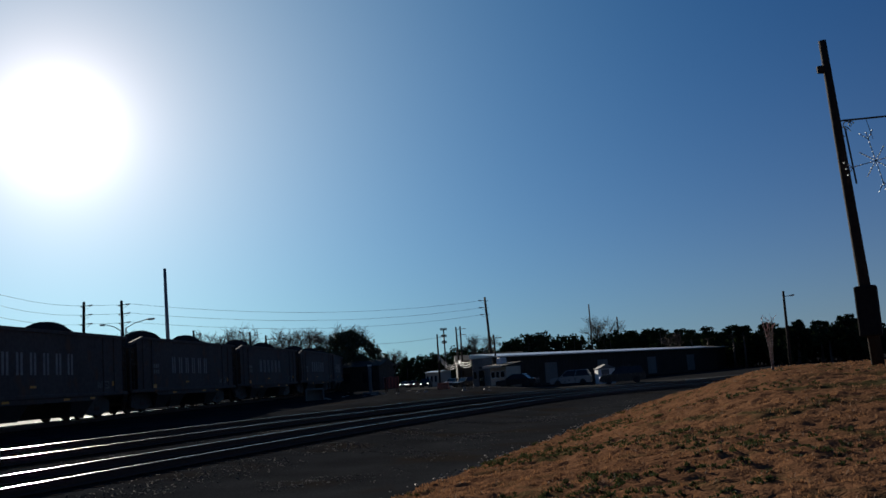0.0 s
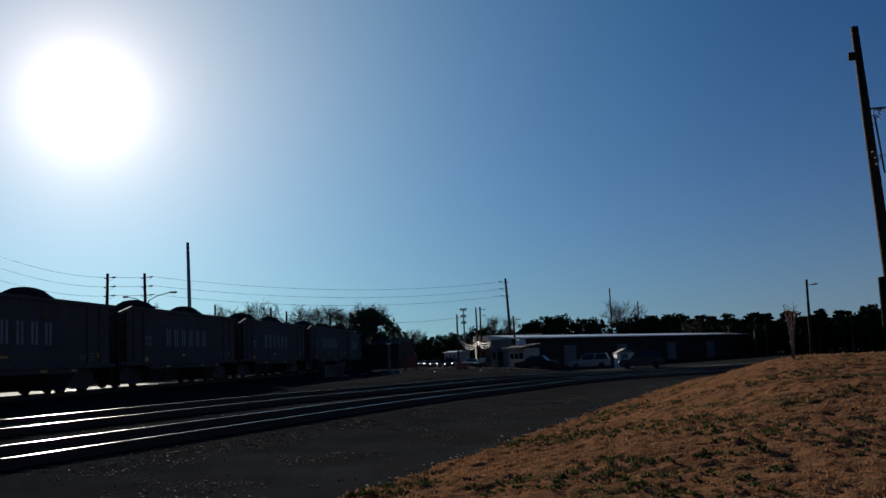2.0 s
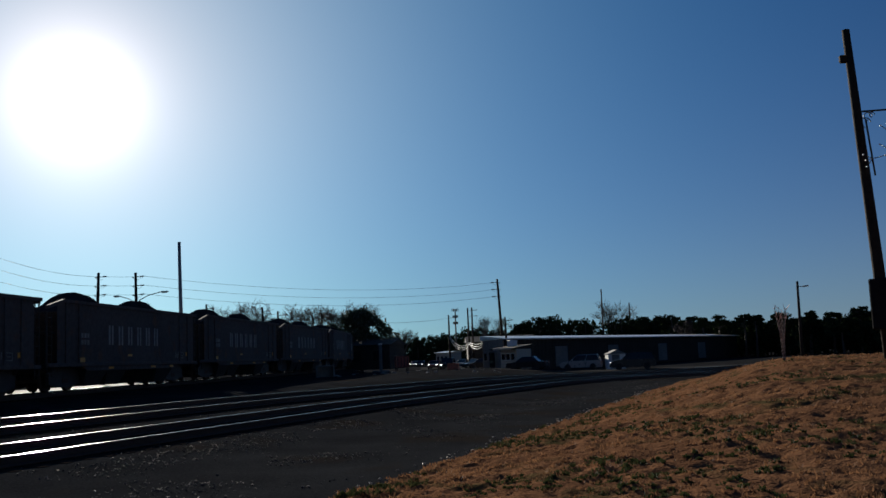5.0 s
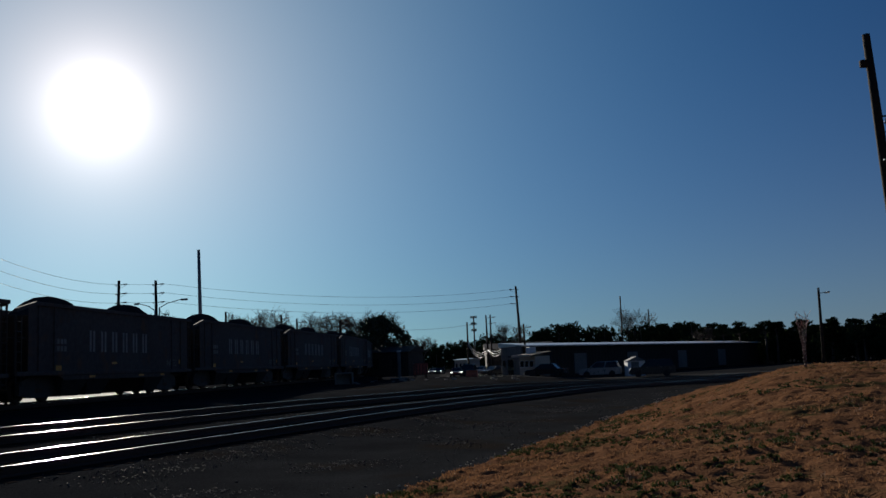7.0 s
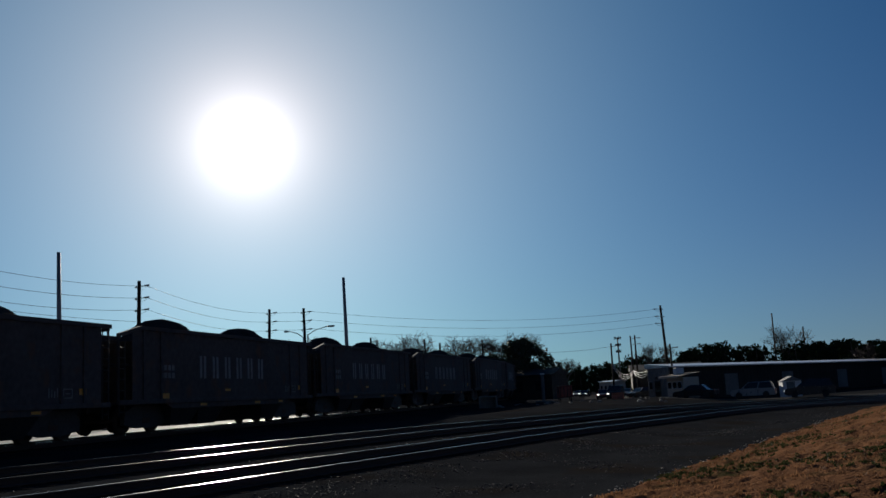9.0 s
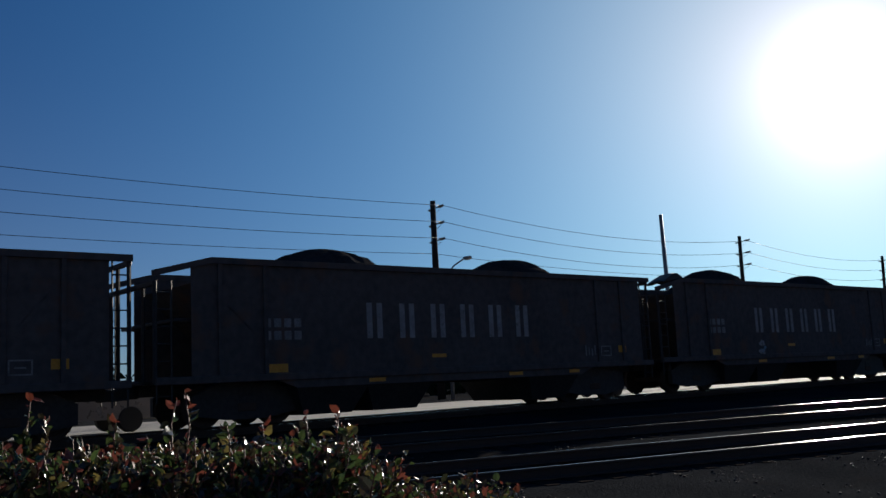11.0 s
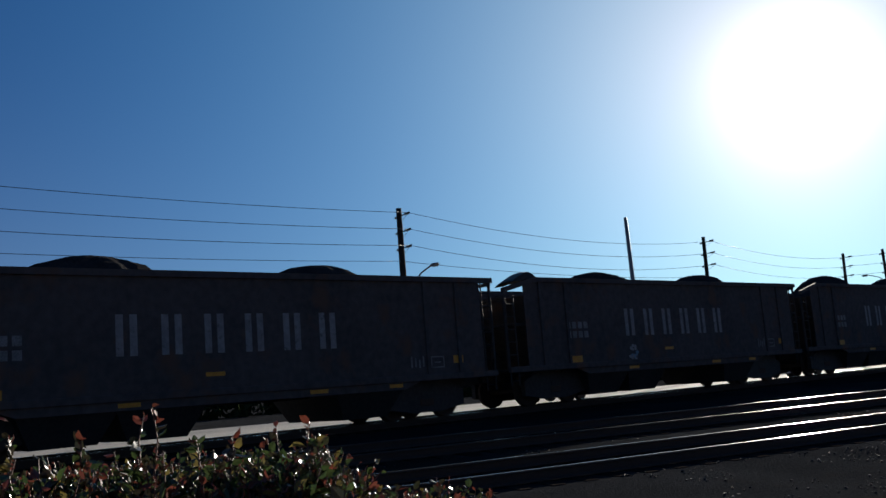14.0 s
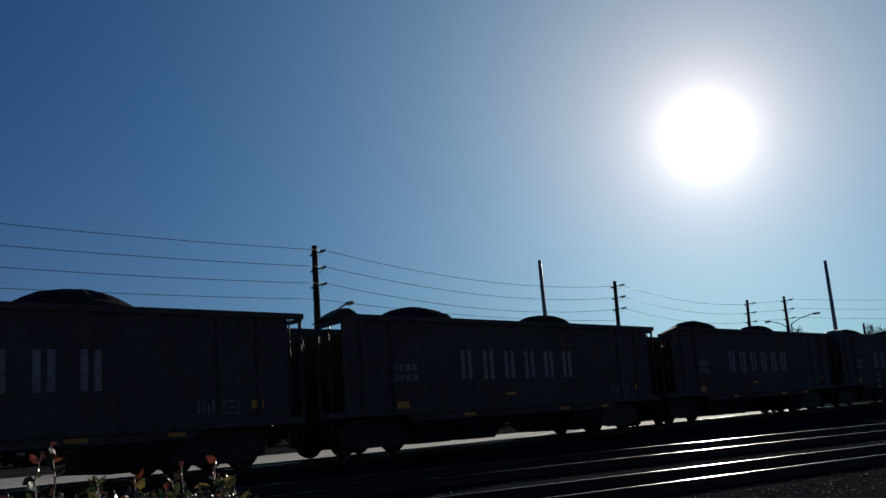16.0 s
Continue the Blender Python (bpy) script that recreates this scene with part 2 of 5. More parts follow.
def part(name, me, mat, parent=None, label="", smooth=False):
    data = bpy.data.meshes.new(name)
    data.from_pydata(me.v, [], me.f)
    data.materials.append(mat)
    if smooth:
        data.polygons.foreach_set("use_smooth", [True] * len(data.polygons))
    data.update()
    bm = bmesh.new()
    bm.from_mesh(data)
    if len(bm.faces) < 20000:
        bmesh.ops.recalc_face_normals(bm, faces=bm.faces)
        bm.to_mesh(data)
    bm.free()
    ob = new(name, data)
    ob.parent = parent
    if label:
        ob["label"] = label
    return ob


def share(name, ob, parent, m):
    """Another object on the same mesh."""
    o = new(name, ob.data)
    o.parent = parent
    o.matrix_basis = m
    return o


def empty(name, m, label, category, group="", kind=""):
    e = new(name)
    e.empty_display_size = 0.2
    e.matrix_basis = m
    return tagged(e, label, category, group, kind)


def smooth01(a, b, x):
    t = max(0.0, min(1.0, (x - a) / (b - a)))
    return t * t * (3 - 2 * t)


# ---- the lie of the land ----
AX, AY = math.sin(radians(15)), math.cos(radians(15))  # along the main tracks
RAILS = ((11.4, 0.40), (12.9, 0.46), (15.5, 0.58), (17.0, 0.68))  # distance to the left of the camera, height of the rail's top
TRAIN_X, TRAIN_Z, BEND_Y, BEND_R, DRIFT, GRADE = -20.6, 0.81, 80.0, 190.0, 0.022, 0.0035


def bend(s):
    """How far the main tracks have curved to the right at s metres along."""
    u = max(0.0, s - 25.0)
    return 0.003 * u * u if u < 80 else 19.2 + 0.48 * (u - 80)


def sag(s):
    """How far the main tracks have dipped at s metres along."""
    return 0.07 * smooth01(25, 40, s) + 0.60 * smooth01(42, 88, s)


def at_rail(s, d, z=0.0):
    d = d - bend(s)
    return Vector((s * AX - d * AY, s * AY + d * AX, z))


def rail_coords(x, y):
    s = x * AX + y * AY
    d = -x * AY + y * AX
    return s, d


def train_path(a):
    """Place and heading at a metres along the train's track."""
    if a < BEND_Y:
        return TRAIN_X + DRIFT * a, a, -DRIFT
    th = (a - BEND_Y) / BEND_R
    return TRAIN_X + DRIFT * BEND_Y - BEND_R * (1 - math.cos(th)), BEND_Y + BEND_R * math.sin(th), th - DRIFT * max(0, 1 - th * 5)


def train_z(a):
    return TRAIN_Z + GRADE * min(max(0.0, a - 8.0), 90.0)


PROFILE = ((-50, 0.0), (5, 0.0), (8.5, 0.04), (9.8, 0.12), (10.7, 0.20), (13.6, 0.26), (14.8, 0.36), (17.8, 0.46), (18.6, 0.42), (21, 0.40), (60, 0.40))


def ground_z(x, y):
    s, d = rail_coords(x, y)
    dd = d + bend(s)
    z = float(np.interp(dd, [p[0] for p in PROFILE], [p[1] for p in PROFILE]))
    z -= sag(s) * smooth01(5, 9, dd)
    if dd > 17.5:
        back = 0.60 * (1 - smooth01(90, 150, y)) if y > 0 else 0.60
        if y > 60:
            k = smooth01(-6, 6, x) * smooth01(60, 80, y)
            back = back * (1 - k) - 0.3 * k * (1 - smooth01(200, 300, y))
        z = z * (1 - smooth01(19, 24, dd)) + back * smooth01(19, 24, dd)
        xt = TRAIN_X + DRIFT * y if y < BEND_Y else TRAIN_X + DRIFT * BEND_Y - (y - BEND_Y) ** 2 / (2 * BEND_R)
        e = abs(x - xt)
        z = max(z, train_z(y) - 0.21 - max(0.0, e - 1.7) * 0.45 if y < 200 else z)
    if d < 6:
        z += 1.11 * smooth01(5, 27, s) * smooth01(5.4, -0.5, d) * (1 - 0.9 * smooth01(36, 70, s))
    return z


def spaced(lo, hi, fine_lo, fine_hi, step, grow=1.18):
    vals = list(np.arange(fine_lo, fine_hi + 1e-6, step))
    g, v = step, fine_hi
    while v < hi:
        g *= grow
        v += g
        vals.append(v)
    g, v = step, fine_lo
    while v > lo:
        g *= grow
        v -= g
        vals.insert(0, v)
    return vals


def sheet(name, xs, ys, zf, mat, label, category, keep=None):
    k = len(xs)
    v = [(x, y, zf(x, y)) for y in ys for x in xs]
    f = []
    for j in range(len(ys) - 1):
        for i in range(k - 1):
            if keep is None or keep(0.5 * (xs[i] + xs[i + 1]), 0.5 * (ys[j] + ys[j + 1])):
                f.append((j * k + i, j * k + i + 1, (j + 1) * k + i + 1, (j + 1) * k + i))
    me = Mesh()
    me.v, me.f = v, f
    return tagged(part(name, me, mat, None, "", True), label, category, "", "structure")


def bank_z(x, y):
    ridge = 1 - abs(noise.noise((x * 2.2, y * 3.4, 11)))
    return (ground_z(x, y) + 0.05 + 0.04 * noise.noise((x * 1.1, y * 1.1, 0)) + 0.032 * noise.noise((x * 2.6, y * 3.6, 3)) + 0.035 * noise.noise((x * 6, y * 8, 8))
            + 0.035 * (ridge * ridge - 0.6))


def build_ground():
    xs = spaced(-2500, 2500, -30, 16, 0.45)
    ys = spaced(-2500, 2500, -12, 90, 0.6)
    sheet("ground", xs, ys, ground_z, GRAVEL, "dark cinder and gravel ground of a rail yard", "ground")

    # grass bank in its own axes along the tracks, with an uneven foot
    me = Mesh()
    ss, us = spaced(-25, 130, 1, 30, 0.11, 1.08), [i / 380 for i in range(381)]
    k = len(us)
    for s in ss:
        edge = 5.0 + 0.25 * noise.noise((s * 0.35, 0, 7)) + 0.12 * noise.noise((s * 1.7, 4, 7)) - max(0, bend(s) - 3.0)
        for u in us:
            d = edge - 14 * u - 46 * u * u * u
            x, y = s * AX - d * AY, s * AY + d * AX
            z = bank_z(x, y) if u > 0 else ground_z(x, y) - 0.05
            me.v.append((x, y, z))
    for j in range(len(ss) - 1):
        for i in range(k - 1):
            me.f.append((j * k + i, j * k + i + 1, (j + 1) * k + i + 1, (j + 1) * k + i))
    tagged(part("grass_bank", me, STRAW, None, "", True), "rust-brown dormant lawn on a low bank beside the tracks", "lawn", "", "structure")
    # concrete yard behind the train
    xs = [-37.0, -34.0, -31.0, -28.0, -26.0, -24.4]
    sheet("yard", xs, list(np.arange(-40, 88, 2.0)), lambda x, y: max(ground_z(x, y), 0.6) + 0.012, CONCRETE, "pale sunlit concrete yard beyond the freight train", "pavement")


build_ground()


def polished(rail, sides, worn):
    """Only the worn running faces shine; web and foot are rusty."""
    rail.data.materials.append(RUST)
    for i, p in enumerate(rail.data.polygons):
        p.material_index = 0 if i % sides in worn else 1
    return rail


def build_rail(d, z, name="rail"):
    prof = ((-0.07, -0.17), (0.07, -0.17), (0.07, -0.155), (0.012, -0.13), (0.012, -0.045), (0.036, -0.035), (0.036, -0.014), (0.031, -0.005), (0.021, -0.001), (0.007, 0.001),
            (-0.007, 0.001), (-0.021, -0.001), (-0.031, -0.005), (-0.036, -0.014), (-0.036, -0.035), (-0.012, -0.045), (-0.012, -0.13), (-0.07, -0.155))
    rings = []
    for s in list(np.arange(-40, 25, 6)) + list(np.arange(25, 132, 3)):
        p, q = at_rail(s, d), at_rail(s + 0.5, d)
        t = (q - p).normalized()
        side = Vector((-t.y, t.x, 0))
        drop = sag(s)
        rings.append([p + side * a + Vector((0, 0, z - drop + b)) for a, b in prof])
    return polished(part(name, Mesh().loft(rings), RAIL), len(prof), (9, 10))


def build_track(d0, z0, d1, z1, label):
    t = empty("railway_track", pose(0, 0, 0), label, "track", "main line tracks", "structure")
    for d, z in ((d0, z0), (d1, z1)):
        build_rail(d, z).parent = t
    mid, tilt = (d0 + d1) / 2, math.degrees(math.atan2(z1 - z0, d1 - d0))
    base = part("tie", Mesh().box(-1.3, -0.115, -0.18, 1.3, 0.115, 0, 0.012), TIE, t)
    first = True
    s = -14.0
    while s < 95:
        p, q = at_rail(s, mid), at_rail(s + 0.5, mid)
        a = math.degrees(math.atan2(-(q - p).x, (q - p).y))
        drop = sag(s)
        m = pose(p.x, p.y, (z0 + z1) / 2 - 0.165 - drop, 0, tilt, a + random.uniform(-0.6, 0.6))
        if first:
            base.matrix_basis, first = m, False
        else:
            share("tie", base, t, m)
        s += 0.53


build_track(*RAILS[0], *RAILS[1], "main line track with polished rails on wooden ties")
build_track(*RAILS[2], *RAILS[3], "second main line track with shiny rails, slightly raised")


def build_train_track():
    t = empty("railway_track", pose(0, 0, 0), "rusty siding track under the freight train", "track", "main line tracks", "structure")
    prof = ((-0.07, -0.17), (0.07, -0.17), (0.012, -0.13), (0.036, -0.035), (0.036, 0.0), (-0.036, 0.0), (-0.036, -0.035), (-0.012, -0.13))
    for off in (-0.75, 0.75):
        rings = []
        for a in list(np.arange(-60, 95, 15)) + list(np.arange(95, 260, 6)):
            x, y, h = train_path(a)
            sx, sy = math.cos(h), math.sin(h)
            rings.append([(x + sx * (off + u), y + sy * (off + u), train_z(a) + w) for u, w in prof])
        polished(part("rail", Mesh().loft(rings), RAIL, t), len(prof), (4,))
    base = part("tie", Mesh().box(-1.3, -0.115, -0.18, 1.3, 0.115, 0, 0.012), TIE, t)
    base.matrix_basis = pose(TRAIN_X + DRIFT * -20, -20, TRAIN_Z - 0.165)
    for i in range(1, 180):
        share("tie", base, t, pose(TRAIN_X + DRIFT * (-20 + i * 0.55), -20 + i * 0.55, train_z(-20 + i * 0.55) - 0.165, 0, 0, random.uniform(-0.6, 0.6)))


build_train_track()


# ---- the freight train ----
def build_hopper():
    """One open hopper car; its leading end is at +y, the origin on the rail's top."""
    car = empty("hopper_car", pose(TRAIN_X, 0, TRAIN_Z), "sooty black open-top hopper car heaped with crushed stone", "freight car", "hopper cars of the train")
    W = 1.6
    side = [(-7.25, 1.08), (-5.3, 1.02), (-4.7, 0.80), (4.7, 0.80), (5.3, 1.02), (7.5, 1.08), (7.5, 3.61), (-6.75, 3.61), (-7.25, 3.50)]
    for x0, x1 in ((W - 0.03, W), (-W, -W + 0.03)):
        part("side_panel", Mesh().prism(side, x0, x1), CAR_PAINT, car)
    for sx in (1, -1):
        a, b = sorted((sx * (W - 0.06), sx * (W + 0.07)))
        part("top_chord", Mesh().prism([(-6.8, 3.55), (7.97, 3.55), (7.97, 3.69), (-6.8, 3.69), (-8.1, 3.37), (-8.1, 3.24)], a, b), CAR_PAINT, car)
        a, b = sorted((sx * (W - 0.02), sx * (W + 0.06)))
        part("side_sill", Mesh().box(a, -8.05, 0.98, b, 7.95, 1.14, 0.015), CAR_PAINT, car)
        for i in range(13):
            y = -6.6 + i * 1.1
            a, b = sorted((sx * (W - 0.01), sx * (W + 0.055)))
            top = 3.56
            if y < -5.4 or y > 5.4 or abs(y) > 4.6:
                part("side_post", Mesh().box(a, y - 0.05, 1.14, b, y + 0.05, top, 0.01), CAR_PAINT, car)
    # sloping end sheets
    part("end_sheet", Mesh().add([(-W, 7.0, 3.61), (W, 7.0, 3.61), (W, 4.8, 1.1), (-W, 4.8, 1.1), (-W, 6.96, 3.61), (W, 6.96, 3.61), (W, 4.76, 1.1), (-W, 4.76, 1.1)],
                                 [(0, 1, 2, 3), (4, 7, 6, 5), (0, 4, 5, 1), (3, 2, 6, 7), (0, 3, 7, 4), (1, 5, 6, 2)]), CAR_PAINT, car)
    part("end_sheet", Mesh().add([(-W, -7.0, 3.19), (W, -7.0, 3.19), (W, -4.8, 1.1), (-W, -4.8, 1.1), (-W, -6.96, 3.19), (W, -6.96, 3.19), (W, -4.76, 1.1), (-W, -4.76, 1.1)],
                                 [(0, 3, 2, 1), (4, 5, 6, 7), (0, 1, 5, 4), (3, 7, 6, 2), (0, 4, 7, 3), (1, 2, 6, 5)]), CAR_PAINT, car)
    # hopper chutes down to the rail
    for y in (-3.7, -1.75, 3.65):
        top = [(-W + 0.03, y - 1.05, 0.9), (W - 0.03, y - 1.05, 0.9), (W - 0.03, y + 1.05, 0.9), (-W + 0.03, y + 1.05, 0.9)]
        low = [(-1.25, y - 0.66, 0.17), (1.25, y - 0.66, 0.17), (1.25, y + 0.66, 0.17), (-1.25, y + 0.66, 0.17)]
        part("hopper_chute", Mesh().loft([low, top]), STEEL, car)
    part("centre_sill", Mesh().box(-0.3, -7.9, 0.75, 0.3, 7.9, 1.1, 0.02), STEEL, car)
    part("brake_reservoir", Mesh().tube([(0.6, 5.6, 1.35), (0.6, 6.6, 1.35)], 0.2, 10), STEEL, car)
    for sy in (1, -1):
        part("coupler", Mesh().box(-0.12, min(sy * 7.8, sy * 8.3), 0.72, 0.12, max(sy * 7.8, sy * 8.3), 0.98, 0.03), STEEL, car)
        part("end_platform", Mesh().box(-1.5, min(sy * 7.0, sy * 8.0), 1.0, 1.5, max(sy * 7.0, sy * 8.0), 1.08, 0.01), STEEL, car)
        htop = 3.57 if sy > 0 else 3.15
        ye = 7.92 if sy > 0 else -8.05
        part("end_beam", Mesh().box(-1.6, ye - 0.05, htop - 0.1, 1.6, ye + 0.05, htop, 0.01), STEEL, car)
        for x in (-1.56, -0.95, 0.95, 1.56):
            part("end_post", Mesh().tube([(x, ye, 1.0), (x, ye, htop)], 0.045, 6), STEEL, car)
        for sx in (1, -1):
            lad = Mesh()
            ya, yb = (7.56, 7.88) if sy > 0 else (-7.7, -8.03)
            lad.tube([(sx * 1.6, ya, 0.6), (sx * 1.6, ya, htop)], 0.022, 5)
            lad.tube([(sx * 1.6, yb, 0.6), (sx * 1.6, yb, htop)], 0.022, 5)
            z = 0.75
            while z < htop:
                lad.tube([(sx * 1.6, ya, z), (sx * 1.6, yb, z)], 0.016, 5)
                z += 0.36
            part("ladder", lad, STEEL, car)
        part("crossover_board", Mesh().box(-1.5, sy * 7.4 - 0.2, 2.30, 1.5, sy * 7.4 + 0.2, 2.38, 0.01), STEEL, car)
        # bogie
        yc = sy * 5.75
        bogie = part("bogie", Mesh().box(-1.15, yc - 0.2, 0.42, 1.15, yc + 0.2, 0.72, 0.03), STEEL, car)
        for sx in (1, -1):
            x0, x1 = sorted((sx * 0.98, sx * 1.14))
            out = [(yc - 1.3, 0.30), (yc - 0.75, 0.22), (yc - 0.45, 0.17), (yc + 0.45, 0.17), (yc + 0.75, 0.22), (yc + 1.3, 0.30), (yc + 1.3, 0.72), (yc + 0.6, 1.0), (yc - 0.6, 1.0), (yc - 1.3, 0.72)]
            part("side_frame", Mesh().prism(out, x0, x1), STEEL, bogie)
            part("spring_nest", Mesh().box(min(sx * 1.0, sx * 1.16), yc - 0.25, 0.32, max(sx * 1.0, sx * 1.16), yc + 0.25, 0.55, 0.04), RUST, bogie)
    # two heaps of stone
    for y0 in (-2.9, 3.6):
        hm = Mesh()
        rings = []
        for k in range(12):
            r = 1 - k / 11.3
            z = 2.86 + 1.42 * (1 - r * r) ** 0.9 if k else 2.7
            ring = []
            for j in range(28):
                a = 6.28318 * j / 28
                w = 1 + 0.06 * noise.noise((math.cos(a) * 2, math.sin(a) * 2, k * 0.7 + y0))
                ring.append((1.55 * r * w * math.cos(a), y0 + 2.75 * r * w * math.sin(a), z + 0.07 * min(1, 2 * r) * noise.noise((j * 0.83, k * 0.77, y0)) + 0.06 * min(1, 2 * r) * noise.noise((j * 2.3, k * 1.9, y0 + 5))))
            rings.append(ring)
        part("load", hm.loft(rings), LOAD, car, "heaped grey crushed stone").data.name = "heap"
    # white company letters as plain blocks, marks, plates and reflectors on both sides
    for sx in (1, -1):
        x0, x1 = sorted((sx * W, sx * (W + 0.006)))
        for i in range(6):
            y = sx * (-2.52 + i * 0.99)
            part("letter_block", Mesh().box(x0, y - 0.23, 1.90, x1, y - 0.07, 2.76).box(x0, y + 0.07, 1.90, x1, y + 0.23, 2.76), LETTER, car, "worn white lettering strokes")
        for row, (z, n) in enumerate(((2.17, 4), (1.89, 4))):
            for j in range(n):
                y = sx * (-5.45 + j * 0.26)
                part("mark_bar", Mesh().box(x0, y - 0.09, z, x1, y + 0.09, z + 0.2), MARK, car, "faded grey stencil mark")
        for y, z, w, h in ((-5.2, 1.16, 0.5, 0.19), (6.55, 1.40, 0.34, 0.2), (4.4, 0.86, 0.42, 0.09), (2.1, 0.86, 0.5, 0.09), (-0.55, 1.40, 0.46, 0.09), (-2.5, 0.86, 0.48, 0.09)):
            part("reflector", Mesh().box(x0, sx * y - w / 2, z, x1, sx * y + w / 2, z + h), ORANGE, car, "amber reflective strip")
        fr = Mesh()
        for ya, yb, za, zb in ((5.6, 6.05, 1.3, 1.33), (5.6, 6.05, 1.57, 1.6), (5.6, 5.63, 1.33, 1.57), (6.02, 6.05, 1.33, 1.57), (5.72, 5.93, 1.43, 1.46)):
            fr.box(x0, sx * (ya + yb) / 2 - (yb - ya) / 2, za, x1, sx * (ya + yb) / 2 + (yb - ya) / 2, zb)
        part("data_plate", fr, MARK, car, "outlined white consolidated stencil plate")
        for j in range(4):
            y = sx * (4.95 + 0.13 * j)
            part("paint_scrawl", Mesh().box(x0, y - 0.025, 1.32 + 0.02 * (j % 2), x1, y + 0.025, 1.62 - 0.05 * (j % 3)), MARK, car, "pale sprayed scrawl")
    # wheelsets last
    wm = Mesh()
    for sx in (1, -1):
        prof = ((0.70, 0.0), (0.70, 0.48), (0.73, 0.46), (0.80, 0.455), (0.84, 0.44), (0.84, 0.36), (0.80, 0.30), (0.80, 0.12), (0.86, 0.1), (0.86, 0.0))
        wm.loft([[(sx * px, pr * math.cos(6.28318 * j / 20), pr * math.sin(6.28318 * j / 20)) for j in range(20)] for px, pr in prof[1:-1]])
    wm.tube([(-0.95, 0, 0), (0.95, 0, 0)], 0.08, 8)
    first = None
    for b in [o for o in car.children if o.name.startswith("bogie")]:
        yc = 5.75 if b.data.vertices[0].co.y > 0 else -5.75
        for dy in (-0.89, 0.89):
            m = pose(0, yc + dy, 0.455)
            if first is None:
                first = part("wheelset", wm, RUST, b)
                first.matrix_basis = m
            else:
                share("wheelset", first, b, m)
    return car


MARK = material("faded_stencil", (0.30, 0.29, 0.28), 0.8, second=(0.14, 0.135, 0.13), grain=30, patch=4)
SPEED, CAR_LENGTH = 14.7, 16.5
LEAD = -3.1 - 8.0 - SPEED * 12.5  # centre of one car at the start
hopper = build_hopper()
CARS = []
first_car = math.ceil((-14 - SPEED * 16 - LEAD) / CAR_LENGTH)
last_car = math.floor((215 - LEAD) / CAR_LENGTH)
for k in range(first_car, last_car + 1):
    c = LEAD + k * CAR_LENGTH
    CARS.append((hopper if not CARS else copy_thing(hopper, pose(TRAIN_X, c, TRAIN_Z)), c))


# each car was filled a little differently: shift along, shift up
LOADS = {0: ((0.8, -0.12), (0.3, -0.10)), -1: ((0.3, -0.06), (-0.3, -0.12)), -2: ((-0.1, -0.05), (-0.2, -0.1)), -3: ((0.4, -0.1), (-0.8, 0.0)), 4: ((0.2, 0.0), (0.3, -0.08)), 7: ((-0.2, -0.08), (0.2, 0))}


def bent_flap(car):
    """A torn sheet bent up over the trailing corner of a car."""
    edge = [(-7.62, 3.59), (-7.52, 3.66), (-7.30, 3.77), (-7.10, 3.86), (-6.92, 3.88), (-6.76, 3.82), (-6.58, 3.71), (-6.48, 3.65), (-6.74, 3.66), (-6.98, 3.70), (-7.24, 3.63)]
    rings = [[(x, y + dy, z + dz) for y, z in edge] for x, dy, dz in ((0.7, 0.10, -0.10), (1.0, 0.04, -0.02), (1.35, 0.0, 0.0), (1.6, -0.05, -0.03))]
    part("flap", Mesh().loft(rings), STEEL, car, "dark sheet bent up over the car's corner")


def spray_tag(car):
    """A small pale and blue sprayed patch low on the side."""
    rnd = random.Random(6)
    for mat, label, y0, z0 in ((LETTER, "white sprayed scrawl", -2.45, 1.50), (BLUE_SPRAY, "blue sprayed scrawl", -2.42, 1.30), (LETTER, "white sprayed scrawl", -2.52, 1.22)):
        for k in range(5):
            y, z = y0 + rnd.uniform(-0.15, 0.15), z0 + rnd.uniform(-0.06, 0.08)
            ring = [(y + 0.075 * math.cos(u) * rnd.uniform(0.6, 1.2), z + 0.055 * math.sin(u) * rnd.uniform(0.6, 1.2)) for u in (0, 0.8, 1.6, 2.4, 3.1, 3.9, 4.7, 5.5)]
            part("paint_scrawl", Mesh().prism(ring, 1.6 + 0.001 * k, 1.608 + 0.001 * k), mat, car, label)


BLUE_SPRAY = material("pale_blue_spray", (0.22, 0.34, 0.42), 0.7, second=(0.12, 0.2, 0.27), grain=20, patch=4)
for car, c in CARS:
    n_ = round((c + SPEED * 13.3 - 17.1) / CAR_LENGTH)
    if n_ in (-2, 0, 3, 4):
        bent_flap(car)
    if n_ in (0, 3):
        spray_tag(car)
    rear, front = LOADS.get(n_, ((0, 0), (0, 0)))
    heaps = [o for o in car.children if o.name.startswith("load") and o.data.name.startswith("heap")]
    for o, (dy, dz) in zip(sorted(heaps, key=lambda q: q.data.vertices[0].co.y), (rear, front)):
        o.matrix_basis = pose(0, dy, dz)


# ---- poles and wires ----
def polar(az, r):
    """A place r metres away, az degrees left of the train's line."""
    return -r * math.sin(radians(az)), r * math.cos(radians(az))


